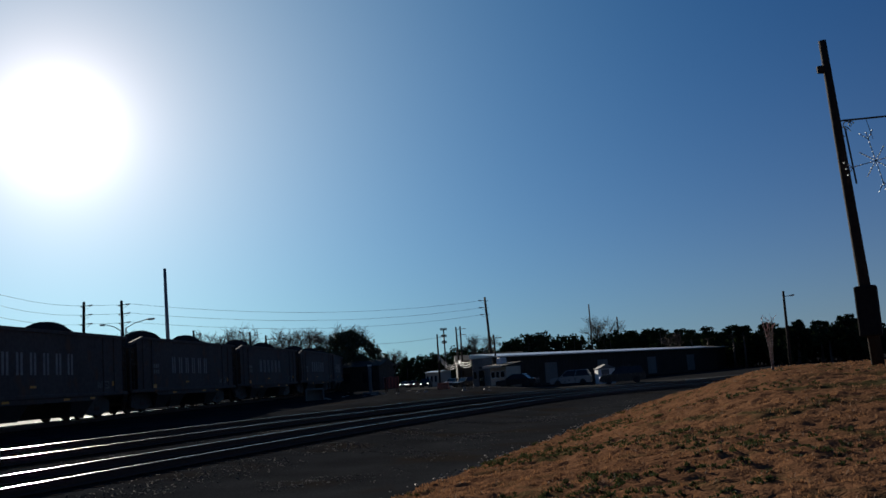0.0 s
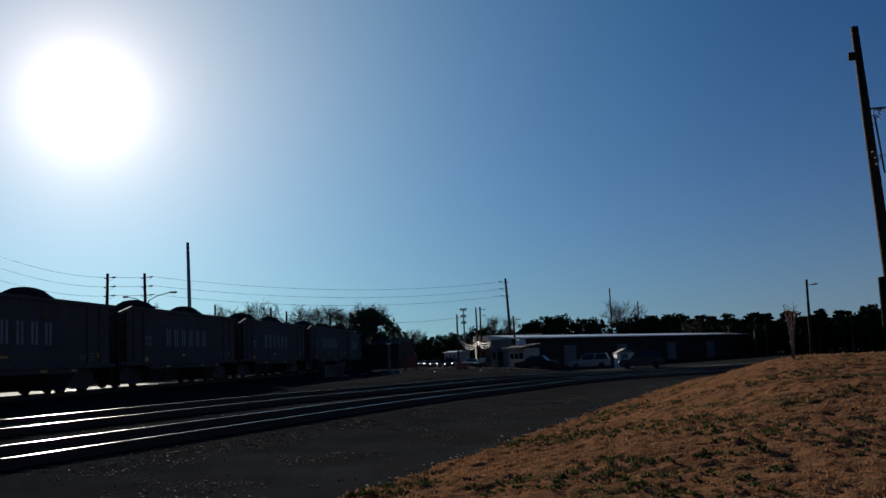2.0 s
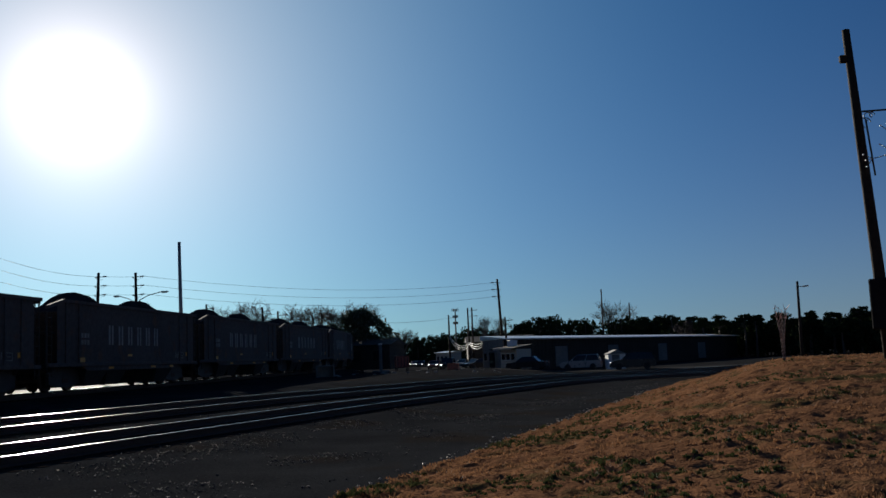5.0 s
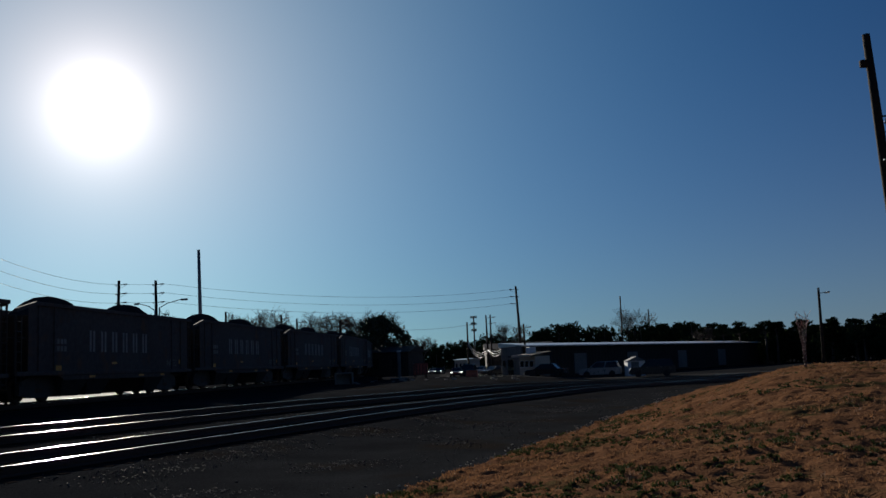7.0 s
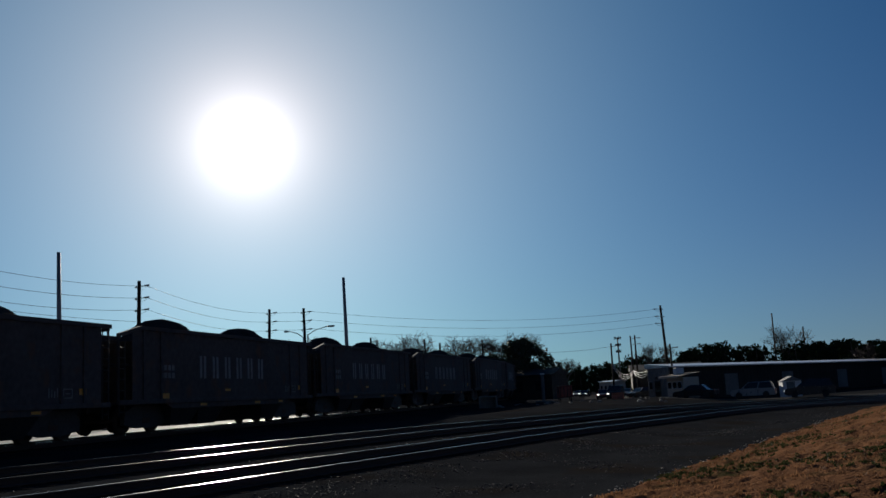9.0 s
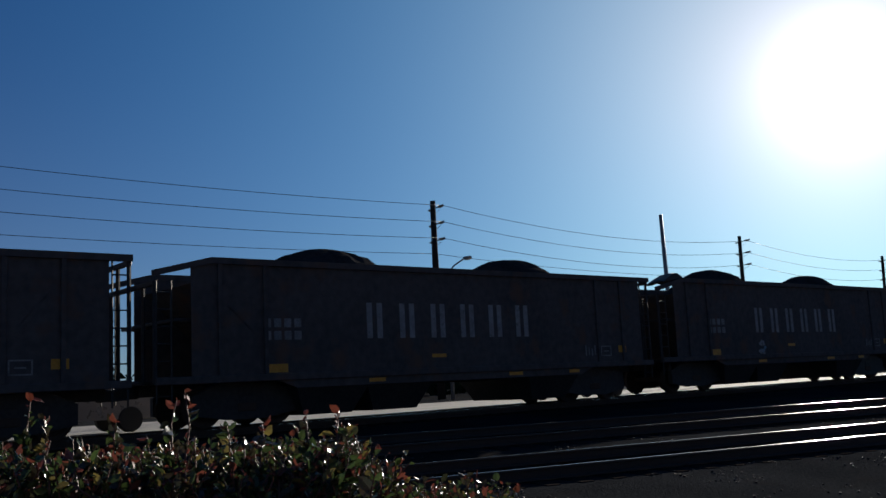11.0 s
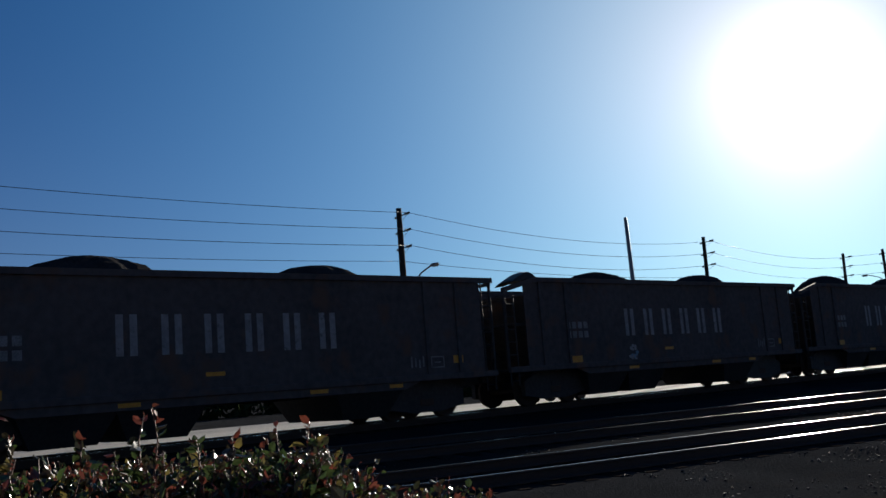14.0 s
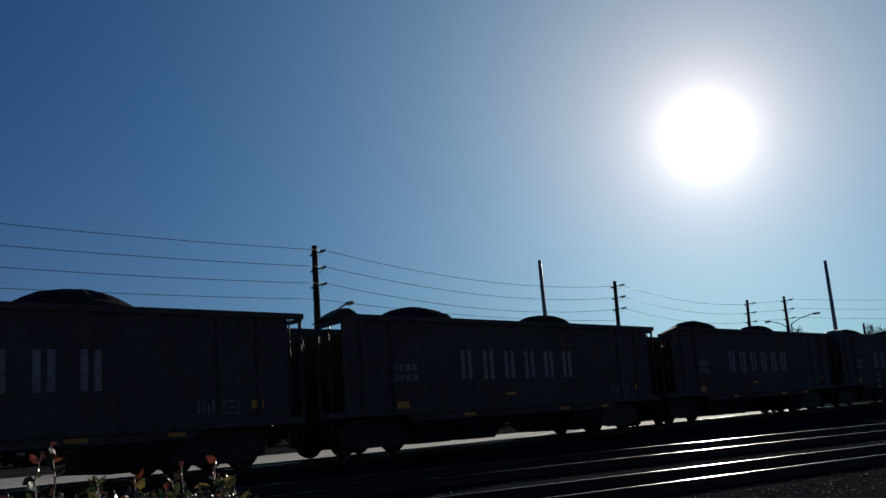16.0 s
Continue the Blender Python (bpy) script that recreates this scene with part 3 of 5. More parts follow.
def utility_pole(x, y, top, arms=3, side=1, radius=0.17, lean=(0, 0), mat=None, label="tall wooden utility pole with stand-off insulators"):
    z0 = ground_z(x, y) - 0.05
    p = empty("utility_pole", pose(x, y, z0), label, "utility pole", "utility poles")
    h = top - z0
    part("shaft", Mesh().tube([(0, 0, 0), (lean[0] * 0.5, lean[1] * 0.5, h * 0.5), (lean[0], lean[1], h)], [radius * 1.25, radius * 1.1, radius * 0.85], 10), mat or POLE, p, "", True)
    for i in range(arms):
        z = h - 0.5 - i * 1.0
        k = z / h
        ox, oy = lean[0] * k, lean[1] * k
        part("bracket", Mesh().tube([(ox, oy, z), (ox + side * 0.55, oy, z + 0.05)], 0.035, 6), STEEL, p)
        ins = Mesh()
        ins.tube([(ox + side * 0.45, oy, z + 0.03), (ox + side * 0.95, oy, z + 0.1)], [0.05, 0.05], 8)
        for q in range(4):
            c = 0.55 + q * 0.1
            ins.tube([(ox + side * c, oy, z + 0.05), (ox + side * (c + 0.03), oy, z + 0.055)], 0.085, 8)
        part("insulator", ins, INSUL, p)
        if arms == 3:
            pin = Mesh().tube([(ox, oy, z - 0.06), (ox - side * 0.36, oy, z - 0.02)], 0.03, 6)
            for q in range(2):
                c = 0.24 + q * 0.09
                pin.tube([(ox - side * c, oy, z - 0.03), (ox - side * (c + 0.04), oy, z - 0.025)], 0.075, 8)
            part("pin_insulator", pin, INSUL, p)
            loop = [(ox + side * (0.95 - 1.31 * q / 8), oy - 0.06, z + 0.1 - 0.34 * math.sin(math.pi * q / 8) - 0.1 * q / 8) for q in range(9)]
            part("jumper_wire", Mesh().tube(loop, 0.012, 4), WIRE, p)
    return p


def wire(a, b, sag, radius=0.016, mat=None, name="overhead_wire", label="thin black overhead power line"):
    a, b = Vector(a), Vector(b)
    pts = [a.lerp(b, i / 20) - Vector((0, 0, sag * 4 * (i / 20) * (1 - i / 20))) for i in range(21)]
    return tagged(part(name, Mesh().tube(pts, radius, 5), mat or WIRE, None, "", True), label, "power line", "overhead wires")


LINE = [(-43.8, -6.0, 12.8), (-43.5, 36.8, 12.57), (-44.4, 71.3, 12.6), (-46.2, 101.0, 12.6), (-42.2, 102.7, 12.6), (-2.4, 135.0, 12.6)]
for i, (x, y, z) in enumerate(LINE):
    utility_pole(x, y, z, 3, 1 if i < 5 else -1, 0.2 if i < 2 else 0.17, ((-0.1, -0.1), (-0.1, 0.1), (0.35, -0.3), (0.3, 0.0), (-0.2, 0), (-0.5, 0))[i])
for a, b in ((0, 1), (1, 2), (2, 3), (3, 4), (4, 5)):
    for j in range(3):
        sa, sb = (1 if a < 5 else -1), (1 if b < 5 else -1)
        wire((LINE[a][0] + sa * 0.9, LINE[a][1], LINE[a][2] - 0.45 - j), (LINE[b][0] + sb * 0.9, LINE[b][1], LINE[b][2] - 0.45 - j), (0.5, 0.9, 0.7, 0.05, 1.3)[a])
wire((-43.5, -6, 9.2), (-43.5, 36.8, 9.3), 0.35, 0.015)
wire((-43.5, 36.8, 9.3), (-44.4, 71.3, 9.2), 0.4, 0.015)
utility_pole(*polar(36.0, 60), 11.25, 0, lean=(-0.2, 0), radius=0.13, mat=PALE_POLE, label="bare grey pole without arms or wires")
utility_pole(*polar(19.88, 85), 12.65, 0, lean=(-0.2, 0), radius=0.155, mat=PALE_POLE, label="tall bare grey pole without arms or wires")
for az, r, top in ((15.22, 110, 8.3), (14.4, 110, 7.8), (18.48, 110, 8.8), (11.85, 118, 7.9), (4.26, 150, 8.5), (3.05, 160, 10.0), (2.85, 165, 10.3), (0.82, 120, 6.6), (-15.86, 90, 7.2)):
    utility_pole(*polar(az, r), top, 1 if r < 115 or az > 4 else 2, 1, 0.12 if r < 140 else 0.14, (random.uniform(-0.2, 0.1), 0), label="weathered wooden pole with a short bracket")
for j in range(6):
    xa, ya, xb, yb = (*polar(4.26, 150), *polar(3.05, 140)) if j < 3 else (*polar(3.05, 140), -4.7, 124.7)
    wire((xa, ya, (5.4 if j < 3 else 4.0) - 0.2 * (j % 3)), (xb, yb, (4.0 if j < 3 else 3.8) - 0.15 * (j % 3)), (1.1 if j < 3 else 0.4) + 0.16 * (j % 3), 0.028, WHITE_WIRE, "service_cable", "bright sagging service cable to the warehouse")
x0, y0 = polar(12.7, 132)
wire((*polar(4.26, 150), 8.0), (x0, y0, 8.2), 0.8, 0.02)


def street_lamp(x, y, top, dx, label="grey cobra-head street lamp on a long arm"):
    z0 = ground_z(x, y) - 0.05
    p = empty("street_lamp", pose(x, y, z0), label, "street lamp", "street lamps")
    h = top - z0
    part("post", Mesh().tube([(0, 0, 0), (0, 0, h - 0.7)], [0.11, 0.07], 8), PALE_POLE, p, "", True)
    part("arm", Mesh().tube([(0, 0, h - 0.75), (dx * 0.4, 0, h - 0.3), (dx, 0, h)], 0.045, 6), PALE_POLE, p, "", True)
    part("lamp_head", Mesh().box(min(dx, dx * 1.35), -0.14, h - 0.07, max(dx, dx * 1.35), 0.14, h + 0.08, 0.05), PALE_POLE, p)
    part("lens", Mesh().box(min(dx * 1.05, dx * 1.3), -0.1, h - 0.11, max(dx * 1.05, dx * 1.3), 0.1, h - 0.065, 0.015), LAMP_GLASS, p)


street_lamp(-39.6, 34.3, 8.2, 1.5)
street_lamp(-38.2, 92.3, 9.2, -1.6)
street_lamp(-38.0, 93.0, 9.5, 2.2)


def cell_tower(x, y, top):
    z0 = ground_z(x, y)
    t = empty("antenna_tower", pose(x, y, z0), "slim antenna tower with stacked dark antenna panels", "tower")
    part("mast", Mesh().tube([(0, 0, 0), (0, 0, top - z0)], [0.3, 0.2], 10), STEEL, t, "", True)
    for k, (dz, r) in enumerate(((-0.3, 0.95), (-2.4, 0.75), (-4.4, 0.7))):
        for j in range(6):
            a = 6.28318 * j / 6
            panel = Mesh().box(r * math.cos(a) - 0.12, r * math.sin(a) - 0.12, top - z0 + dz - 0.4, r * math.cos(a) + 0.12, r * math.sin(a) + 0.12, top - z0 + dz + 0.4, 0.03)
            panel.tube([(0, 0, top - z0 + dz), (r * math.cos(a), r * math.sin(a), top - z0 + dz)], 0.06, 5)
            part("antenna_panel", panel, STEEL, t)


cell_tower(-20.1, 299.3, 17.2)
for az, top in ((-4.91, 18.0), (-6.49, 14.2)):
    x, y = polar(az, 250)
    m = empty("radio_mast", pose(x, y, 0), "thin dark radio mast above the far trees", "mast", "radio masts")
    part("mast", Mesh().tube([(0, 0, 0), (0, 0, top)], [0.28, 0.16], 8), STEEL, m)


# ---- the decorated pole on the bank ----
CABINET = material("black_painted_cabinet", (0.02, 0.02, 0.021), 0.8, second=(0.014, 0.014, 0.015), grain=10, patch=2, spec=0.1)


def decorated_pole():
    x, y = polar(-20.35, 27)
    z0 = ground_z(x, y) - 0.05
    p = empty("lamp_pole", pose(x, y, z0), "thick dark wooden pole with a meter cabinet and holiday bracket", "utility pole", "utility poles")
    tx, ty = polar(-19.6, 27)
    lx, ly, h = tx - x, ty - y, 9.9 - z0

    def on(k):
        return Vector((lx * k, ly * k, h * k))
    part("shaft", Mesh().tube([on(0), on(0.3), on(0.7), on(1)], [0.16, 0.145, 0.12, 0.10], 14), POLE, p, "", True)
    cab = on(0.215)
    zc = cab.z
    part("meter_cabinet", Mesh().box(-0.27, -0.25, -1.05, 0.27, 0.24, 0.25, 0.03), CABINET, p, "dark metal meter cabinet").matrix_basis = pose(cab.x, cab.y, zc, 0, 0, -24)
    s = on(0.91)
    part("stub_arm", Mesh().box(s.x - 0.26, s.y - 0.07, s.z - 0.1, s.x, s.y + 0.07, s.z + 0.1, 0.02), POLE, p)
    a = on((7.65 - z0) / h)
    part("banner_arm", Mesh().tube([a, a + Vector((1.9, 0, 0.03))], 0.025, 8), STEEL, p)
    sc = Mesh()
    for cx, cz, r in ((0.28, -0.14, 0.11), (0.20, -0.30, 0.13), (0.38, -0.10, 0.07)):
        sc.tube([a + Vector((cx + r * math.cos(u), 0, cz + r * math.sin(u))) for u in np.linspace(0, 4.6, 14)], 0.014, 5)
    part("scroll_bracket", sc, STEEL, p)
    part("conduit", Mesh().tube([on(0.55) + Vector((0.25, 0, 0)), on(0.72) + Vector((0.2, 0, 0))], 0.025, 6), STEEL, p)
    # wire-frame snowflake under the arm
    c = Vector((*polar(-21.55, 27), 6.44)) - Vector((x, y, z0))
    fr, bulbs = Mesh(), Mesh()
    for k in range(8):
        u = 6.28318 * k / 8 + 0.2
        d = Vector((math.cos(u), 0, math.sin(u)))
        L = 0.78 if k % 2 == 0 else 0.45
        fr.tube([c, c + d * L], 0.009, 4)
        pts = [c + d * (L * q / 6) for q in range(1, 7)]
        if k % 2 == 0:
            for sgn in (1, -1):
                e = Vector((math.cos(u + sgn * 0.7), 0, math.sin(u + sgn * 0.7)))
                fr.tube([c + d * 0.6, c + d * 0.6 + e * 0.26], 0.009, 4)
                pts += [c + d * 0.6 + e * 0.13, c + d * 0.6 + e * 0.26]
        for q in pts:
            bulbs.box(q.x - 0.017, q.y - 0.017, q.z - 0.017, q.x + 0.017, q.y + 0.017, q.z + 0.017, 0.006)
    fr.tube([c + Vector((0, 0, 0.6)), a + Vector((c.x - a.x, 0, 0))], 0.008, 4)
    flake = part("snowflake", fr, STEEL, p, "wire-frame snowflake ornament with small bulbs")
    part("bulbs", bulbs, WHITE, flake)


decorated_pole()


def light_sapling():
    x, y = polar(-14.9, 30)
    z0 = ground_z(x, y)
    t = empty("wrapped_sapling", pose(x, y, z0), "small bare sapling wrapped in white and pink fairy lights", "sapling")
    rnd = random.Random(5)
    for k in range(6):
        u = 6.28318 * k / 6
        e = Vector((0.17 * math.cos(u), 0.17 * math.sin(u), 1.55 + 0.12 * rnd.random()))
        pts = [Vector((0.02 * math.cos(u), 0.02 * math.sin(u), 0)), Vector((0.05 * math.cos(u), 0.05 * math.sin(u), 0.7)), e]
        st = part("stem", Mesh().tube(pts, [0.016, 0.011, 0.006], 6), BARK, t)
        w = Mesh()
        for q in range(40):
            f = q / 40
            c = pts[0].lerp(pts[1], f * 2) if f < 0.5 else pts[1].lerp(pts[2], f * 2 - 1)
            o = Vector((0.015 * math.cos(q * 2.1), 0.015 * math.sin(q * 2.1), 0))
            w.box(c.x + o.x - 0.006, c.y + o.y - 0.006, c.z - 0.008, c.x + o.x + 0.006, c.y + o.y + 0.006, c.z + 0.008)
        part("light_string", w, FAIRY_A if k % 2 else FAIRY_B, st)["kind"] = "stuff"
        for q in range(4):
            a = pts[1].lerp(pts[2], 0.5 + 0.15 * q)
            v = Vector((rnd.uniform(-0.12, 0.12), rnd.uniform(-0.1, 0.1), rnd.uniform(0.08, 0.2)))
            part("twig", Mesh().tube([a, a + v], [0.007, 0.003], 4), FAIRY_B if q % 2 else BARK, t)


FAIRY_A = material("white_bulbs", (0.8, 0.75, 0.7), 0.4, second=(0.7, 0.6, 0.55))
FAIRY_B = material("pink_bulbs", (0.7, 0.38, 0.36), 0.4, second=(0.6, 0.3, 0.3))
light_sapling()


# ---- buildings across the tracks ----
def warehouse():
    b = Vector((41.0, 186.0, 0))
    front = Vector((-2.0, 119.9, 0))
    along = (b - front).normalized()
    L, h = (b - front).length, 3.9
    ang = math.degrees(math.atan2(along.y, along.x))
    z0 = ground_z(front.x, front.y) - 0.4
    w = empty("warehouse", pose(front.x, front.y, z0, 0, 0, ang), "long low metal warehouse with a white roof edge", "warehouse")
    H = h - z0
    # ribbed cladding; the near end wall runs askew to the long side
    sk, depth = 2.5, 5.0
    out = []
    n = int(L / 0.9)
    for i in range(n):
        u = i * L / n
        out += [(u, 0.0), (u + 0.5, 0.0), (u + 0.58, -0.05), (u + 0.82, -0.05)]
    out += [(L, 0.0), (L, 0.25), (0.2, 0.25)]
    part("wall", Mesh().prism(out, 0, H, "z"), DARK_SHEET, w)
    ex, ey = sk / math.hypot(sk, depth), depth / math.hypot(sk, depth)
    out, gl = [], math.hypot(sk, depth)
    for i in range(10):
        u = i * gl / 10
        for du, off in ((0.02, 0.0), (0.1, -0.05), (0.32, -0.05), (0.42, 0.0)):
            out.append(((u + du) * ex + off * ey - 0.01, (u + du) * ey - off * ex + 0.26))
    out += [(sk + 0.3, depth), (0.45, 0.26)]
    part("wall", Mesh().prism(out, 0, H, "z"), SHEET, w, "pale grey ribbed end wall")
    part("wall", Mesh().box(sk + 0.35, depth, 0, L, depth + 0.25, H), DARK_SHEET, w)
    part("wall", Mesh().box(L - 0.25, 0.26, 0, L, depth - 0.01, H), DARK_SHEET, w)
    part("roof", Mesh().add([(-0.3, -0.4, H + 0.02), (L + 0.3, -0.4, H + 0.02), (L + 0.3, depth + 0.5, H + 0.5), (sk - 0.1, depth + 0.5, H + 0.5),
                             (-0.3, -0.4, H - 0.1), (L + 0.3, -0.4, H - 0.1), (L + 0.3, depth + 0.5, H - 0.1), (sk - 0.1, depth + 0.5, H - 0.1)],
                            [(0, 1, 2, 3), (0, 4, 5, 1), (1, 5, 6, 2), (2, 6, 7, 3), (3, 7, 4, 0), (4, 7, 6, 5)]), ROOF, w)
    part("gutter", Mesh().box(-0.3, -0.55, H - 0.16, L + 0.3, -0.41, H - 0.02, 0.02), ROOF, w)
    for u in (12.0, 27.0, 44.0, 60.0):
        part("roller_door", Mesh().box(u, -0.08, 0.3, u + 3.2, -0.052, 3.0), SHEET, w, "closed grey roller door")
    def on_end(u0, u1, z0_, z1_, proud=0.03):
        nx, ny = -ey, ex
        pts = [(u0 * ex + nx * 0.07, u0 * ey + ny * 0.07 + 0.26), (u1 * ex + nx * 0.07, u1 * ey + ny * 0.07 + 0.26), (u1 * ex + nx * (0.07 + proud), u1 * ey + ny * (0.07 + proud) + 0.26), (u0 * ex + nx * (0.07 + proud), u0 * ey + ny * (0.07 + proud) + 0.26)]
        return Mesh().prism(pts, z0_, z1_, "z")
    part("side_door", on_end(2.2, 3.6, 0.35, 2.5), GLASS, w)
    part("window", on_end(4.3, 5.0, 1.5, 2.4), GLASS, w)
    part("wall_lamp", on_end(2.7, 3.1, 2.75, 2.95, 0.25), STEEL, w)


def gatehouse():
    g = ground_z(-1.5, 112)
    h = empty("gatehouse", pose(-1.5, 112, g - 0.05, 0, 0, -62), "small cream office with a wide porch roof", "small building")
    part("wall", Mesh().box(-2, 0, 0, 2, 1.9, 2.3), CREAM, h)
    for u in (-1.7, -0.5, 0.7):
        wn = part("window", Mesh().box(u, -0.05, 1.1, u + 0.9, -0.004, 1.8), GLASS, h)
        part("frame", Mesh().box(u - 0.06, -0.06, 1.03, u + 0.96, -0.052, 1.1).box(u - 0.06, -0.06, 1.8, u + 0.96, -0.052, 1.87).box(u - 0.06, -0.06, 1.1, u, -0.052, 1.8).box(u + 0.9, -0.06, 1.1, u + 0.96, -0.052, 1.8), WHITE, wn)
    part("side_window", Mesh().box(-2.05, 0.5, 1.1, -2.004, 1.4, 1.8), GLASS, h)
    part("roof", Mesh().add([(-2.5, -0.7, 2.32), (2.2, -0.7, 2.32), (2.2, 2.1, 2.7), (-2.5, 2.1, 2.7), (-2.5, -0.7, 2.42), (2.2, -0.7, 2.42), (2.2, 2.1, 2.82), (-2.5, 2.1, 2.82)],
                            [(0, 3, 2, 1), (4, 5, 6, 7), (0, 1, 5, 4), (1, 2, 6, 5), (2, 3, 7, 6), (3, 0, 4, 7)]), DARK_SHEET, h)
    part("fascia", Mesh().box(-2.52, -0.76, 2.26, 2.22, -0.705, 2.48), CREAM, h)
    part("fascia", Mesh().add([(-2.56, -0.7, 2.26), (-2.56, 2.1, 2.64), (-2.56, 2.1, 2.9), (-2.56, -0.7, 2.5), (-2.505, -0.7, 2.26), (-2.505, 2.1, 2.64), (-2.505, 2.1, 2.9), (-2.505, -0.7, 2.5)],
                              [(0, 1, 2, 3), (4, 7, 6, 5), (0, 4, 5, 1), (1, 5, 6, 2), (2, 6, 7, 3), (3, 7, 4, 0)]), CREAM, h)
    part("roof_unit", Mesh().box(-1.6, 0.7, 2.62, -0.7, 1.6, 3.4, 0.04), WHITE, h, "white rooftop air unit")
    part("step", Mesh().box(-0.5, -0.6, 0, 0.5, -0.01, 0.25), CONCRETE, h)



warehouse()
gatehouse()


def simple_store(x, y, w, d, h, rz, wall, roof, name, label):
    z = ground_z(x, y) - 0.1
    s = empty(name, pose(x, y, z, 0, 0, rz), label, "building")
    part("wall", Mesh().box(-w / 2, 0, 0, w / 2, d, h), wall, s)
    part("roof", Mesh().add([(-w / 2 - 0.3, -0.4, h), (w / 2 + 0.3, -0.4, h), (w / 2 + 0.3, d + 0.3, h), (-w / 2 - 0.3, d + 0.3, h), (-w / 2 - 0.3, d / 2, h + w * 0.09), (w / 2 + 0.3, d / 2, h + w * 0.09)],
                            [(0, 1, 5, 4), (2, 3, 4, 5), (0, 4, 3), (1, 2, 5), (0, 3, 2, 1)]), roof, s)
    for k in range(3):
        part("window", Mesh().box(-w / 2 + (k + 0.3) * w / 3, -0.06, h * 0.35, -w / 2 + (k + 0.75) * w / 3, -0.01, h * 0.75), GLASS, s)
    return s


simple_store(-16.5, 199, 3.0, 5, 3.1, -30, CREAM, ROOF, "shop", "small far shop with a bright roof beside the road")
simple_store(-3.5, 172, 12, 9, 4.6, 5, DARK_SHEET, DARK_SHEET, "shed", "dark corrugated shed behind the warehouse")
simple_store(-20.5, 117, 9, 7, 3.0, -8, DARK_SHEET, DARK_SHEET, "depot", "low dark depot under the big evergreen tree")


# ---- things by the crossing ----
def red_bin():
    x, y = polar(7.15, 105)
    z = ground_z(x, y)
    c = empty("signal_cabinet", pose(x, y, z, 0, 0, 20), "rusty red equipment box raised on short legs", "equipment box")
    part("body", Mesh().box(-0.72, -0.5, 0.4, 0.72, 0.5, 1.55, 0.04), RED, c)
    part("lid", Mesh().box(-0.76, -0.54, 1.55, 0.76, 0.54, 1.64, 0.03), RED, c)
    for sx in (-0.6, 0.6):
        for sy in (-0.4, 0.4):
            part("leg", Mesh().box(sx - 0.05, sy - 0.05, 0, sx + 0.05, sy + 0.05, 0.41), RUST, c)
    for k in range(4):
        part("rib", Mesh().box(-0.6 + k * 0.37, -0.54, 0.44, -0.53 + k * 0.37, -0.50, 1.52), RUST, c)


def white_cabin():
    x, y = polar(-5.5, 112)
    z = ground_z(x, y)
    c = empty("utility_cabinet", pose(x, y, z, 0, 0, 10), "white metal relay cabin with a low gable roof", "cabinet")
    part("body", Mesh().box(-1.0, -0.75, 0, 1.0, 0.75, 1.75, 0.03), WHITE, c)
    part("roof", Mesh().prism([(-1.12, 1.72), (1.12, 1.72), (0.02, 2.22), (-0.02, 2.22)], -0.9, 0.9, "y"), SHEET, c)
    part("door", Mesh().box(-0.6, -0.78, 0.1, 0.3, -0.753, 1.65), SHEET, c)
    part("handle", Mesh().box(0.2, -0.82, 0.9, 0.24, -0.782, 1.1), STEEL, c)


def concrete_block():
    x, y = polar(11.7, 75)
    z = ground_z(x, y)
    c = empty("culvert_block", pose(x, y, z, 0, 0, 15), "open concrete culvert block beside the siding", "concrete block")
    m = Mesh()
    m.box(-0.7, -0.5, 0, -0.58, 0.5, 0.8, 0.01).box(0.58, -0.5, 0, 0.7, 0.5, 0.8, 0.01)
    part("side", m, CONCRETE, c)
    part("top", Mesh().box(-0.7, -0.5, 0.8, 0.7, 0.5, 0.92, 0.01), CONCRETE, c)
    part("back", Mesh().box(-0.58, 0.4, 0, 0.58, 0.5, 0.8), CONCRETE, c)


def orange_barrier():
    x, y = polar(4.08, 88)
    z = ground_z(x, y)
    c = empty("traffic_barrier", pose(x, y, z, 0, 0, -8), "faded orange plastic barrier lying by the crossing", "barrier")
    part("body", Mesh().prism([(-0.3, 0.02), (0.3, 0.02), (0.2, 0.3), (0.1, 0.42), (0.08, 0.62), (-0.08, 0.62), (-0.1, 0.42), (-0.2, 0.3)], -0.52, 0.52), BARRIER, c)
    part("foot", Mesh().box(-0.5, -0.35, 0, -0.3, 0.35, 0.06, 0.01), RUBBER, c)
    part("foot", Mesh().box(0.3, -0.35, 0, 0.5, 0.35, 0.06, 0.01), RUBBER, c)


def gate_post():
    x, y = polar(8.4, 110)
    z = ground_z(x, y)
    c = empty("sign_pylon", pose(x, y, z), "slim pale sign pylon beside the depot", "pylon")
    part("post", Mesh().box(-0.17, -0.14, 0, 0.17, 0.14, 3.1, 0.03), SHEET, c)
    part("cap", Mesh().box(-0.22, -0.18, 3.1, 0.22, 0.18, 3.25, 0.02), WHITE, c)


red_bin()
white_cabin()
concrete_block()
orange_barrier()
gate_post()
for az0, az1, r in ((8.9, 7.9, 103), (-10.0, -14.0, 96)):
    a, b = polar(az0, r), polar(az1, r)
    ln_ = math.dist(a, b)
    z = min(ground_z(*a), ground_z(*b))
    tagged(part("kerb", Mesh().box(0, -0.15, -0.1, ln_, 0.15, 0.16, 0.02), CONCRETE), "pale concrete kerb edge", "kerb", "", "structure").matrix_basis = \
        pose(a[0], a[1], z, 0, 0, math.degrees(math.atan2(b[1] - a[1], b[0] - a[0])))

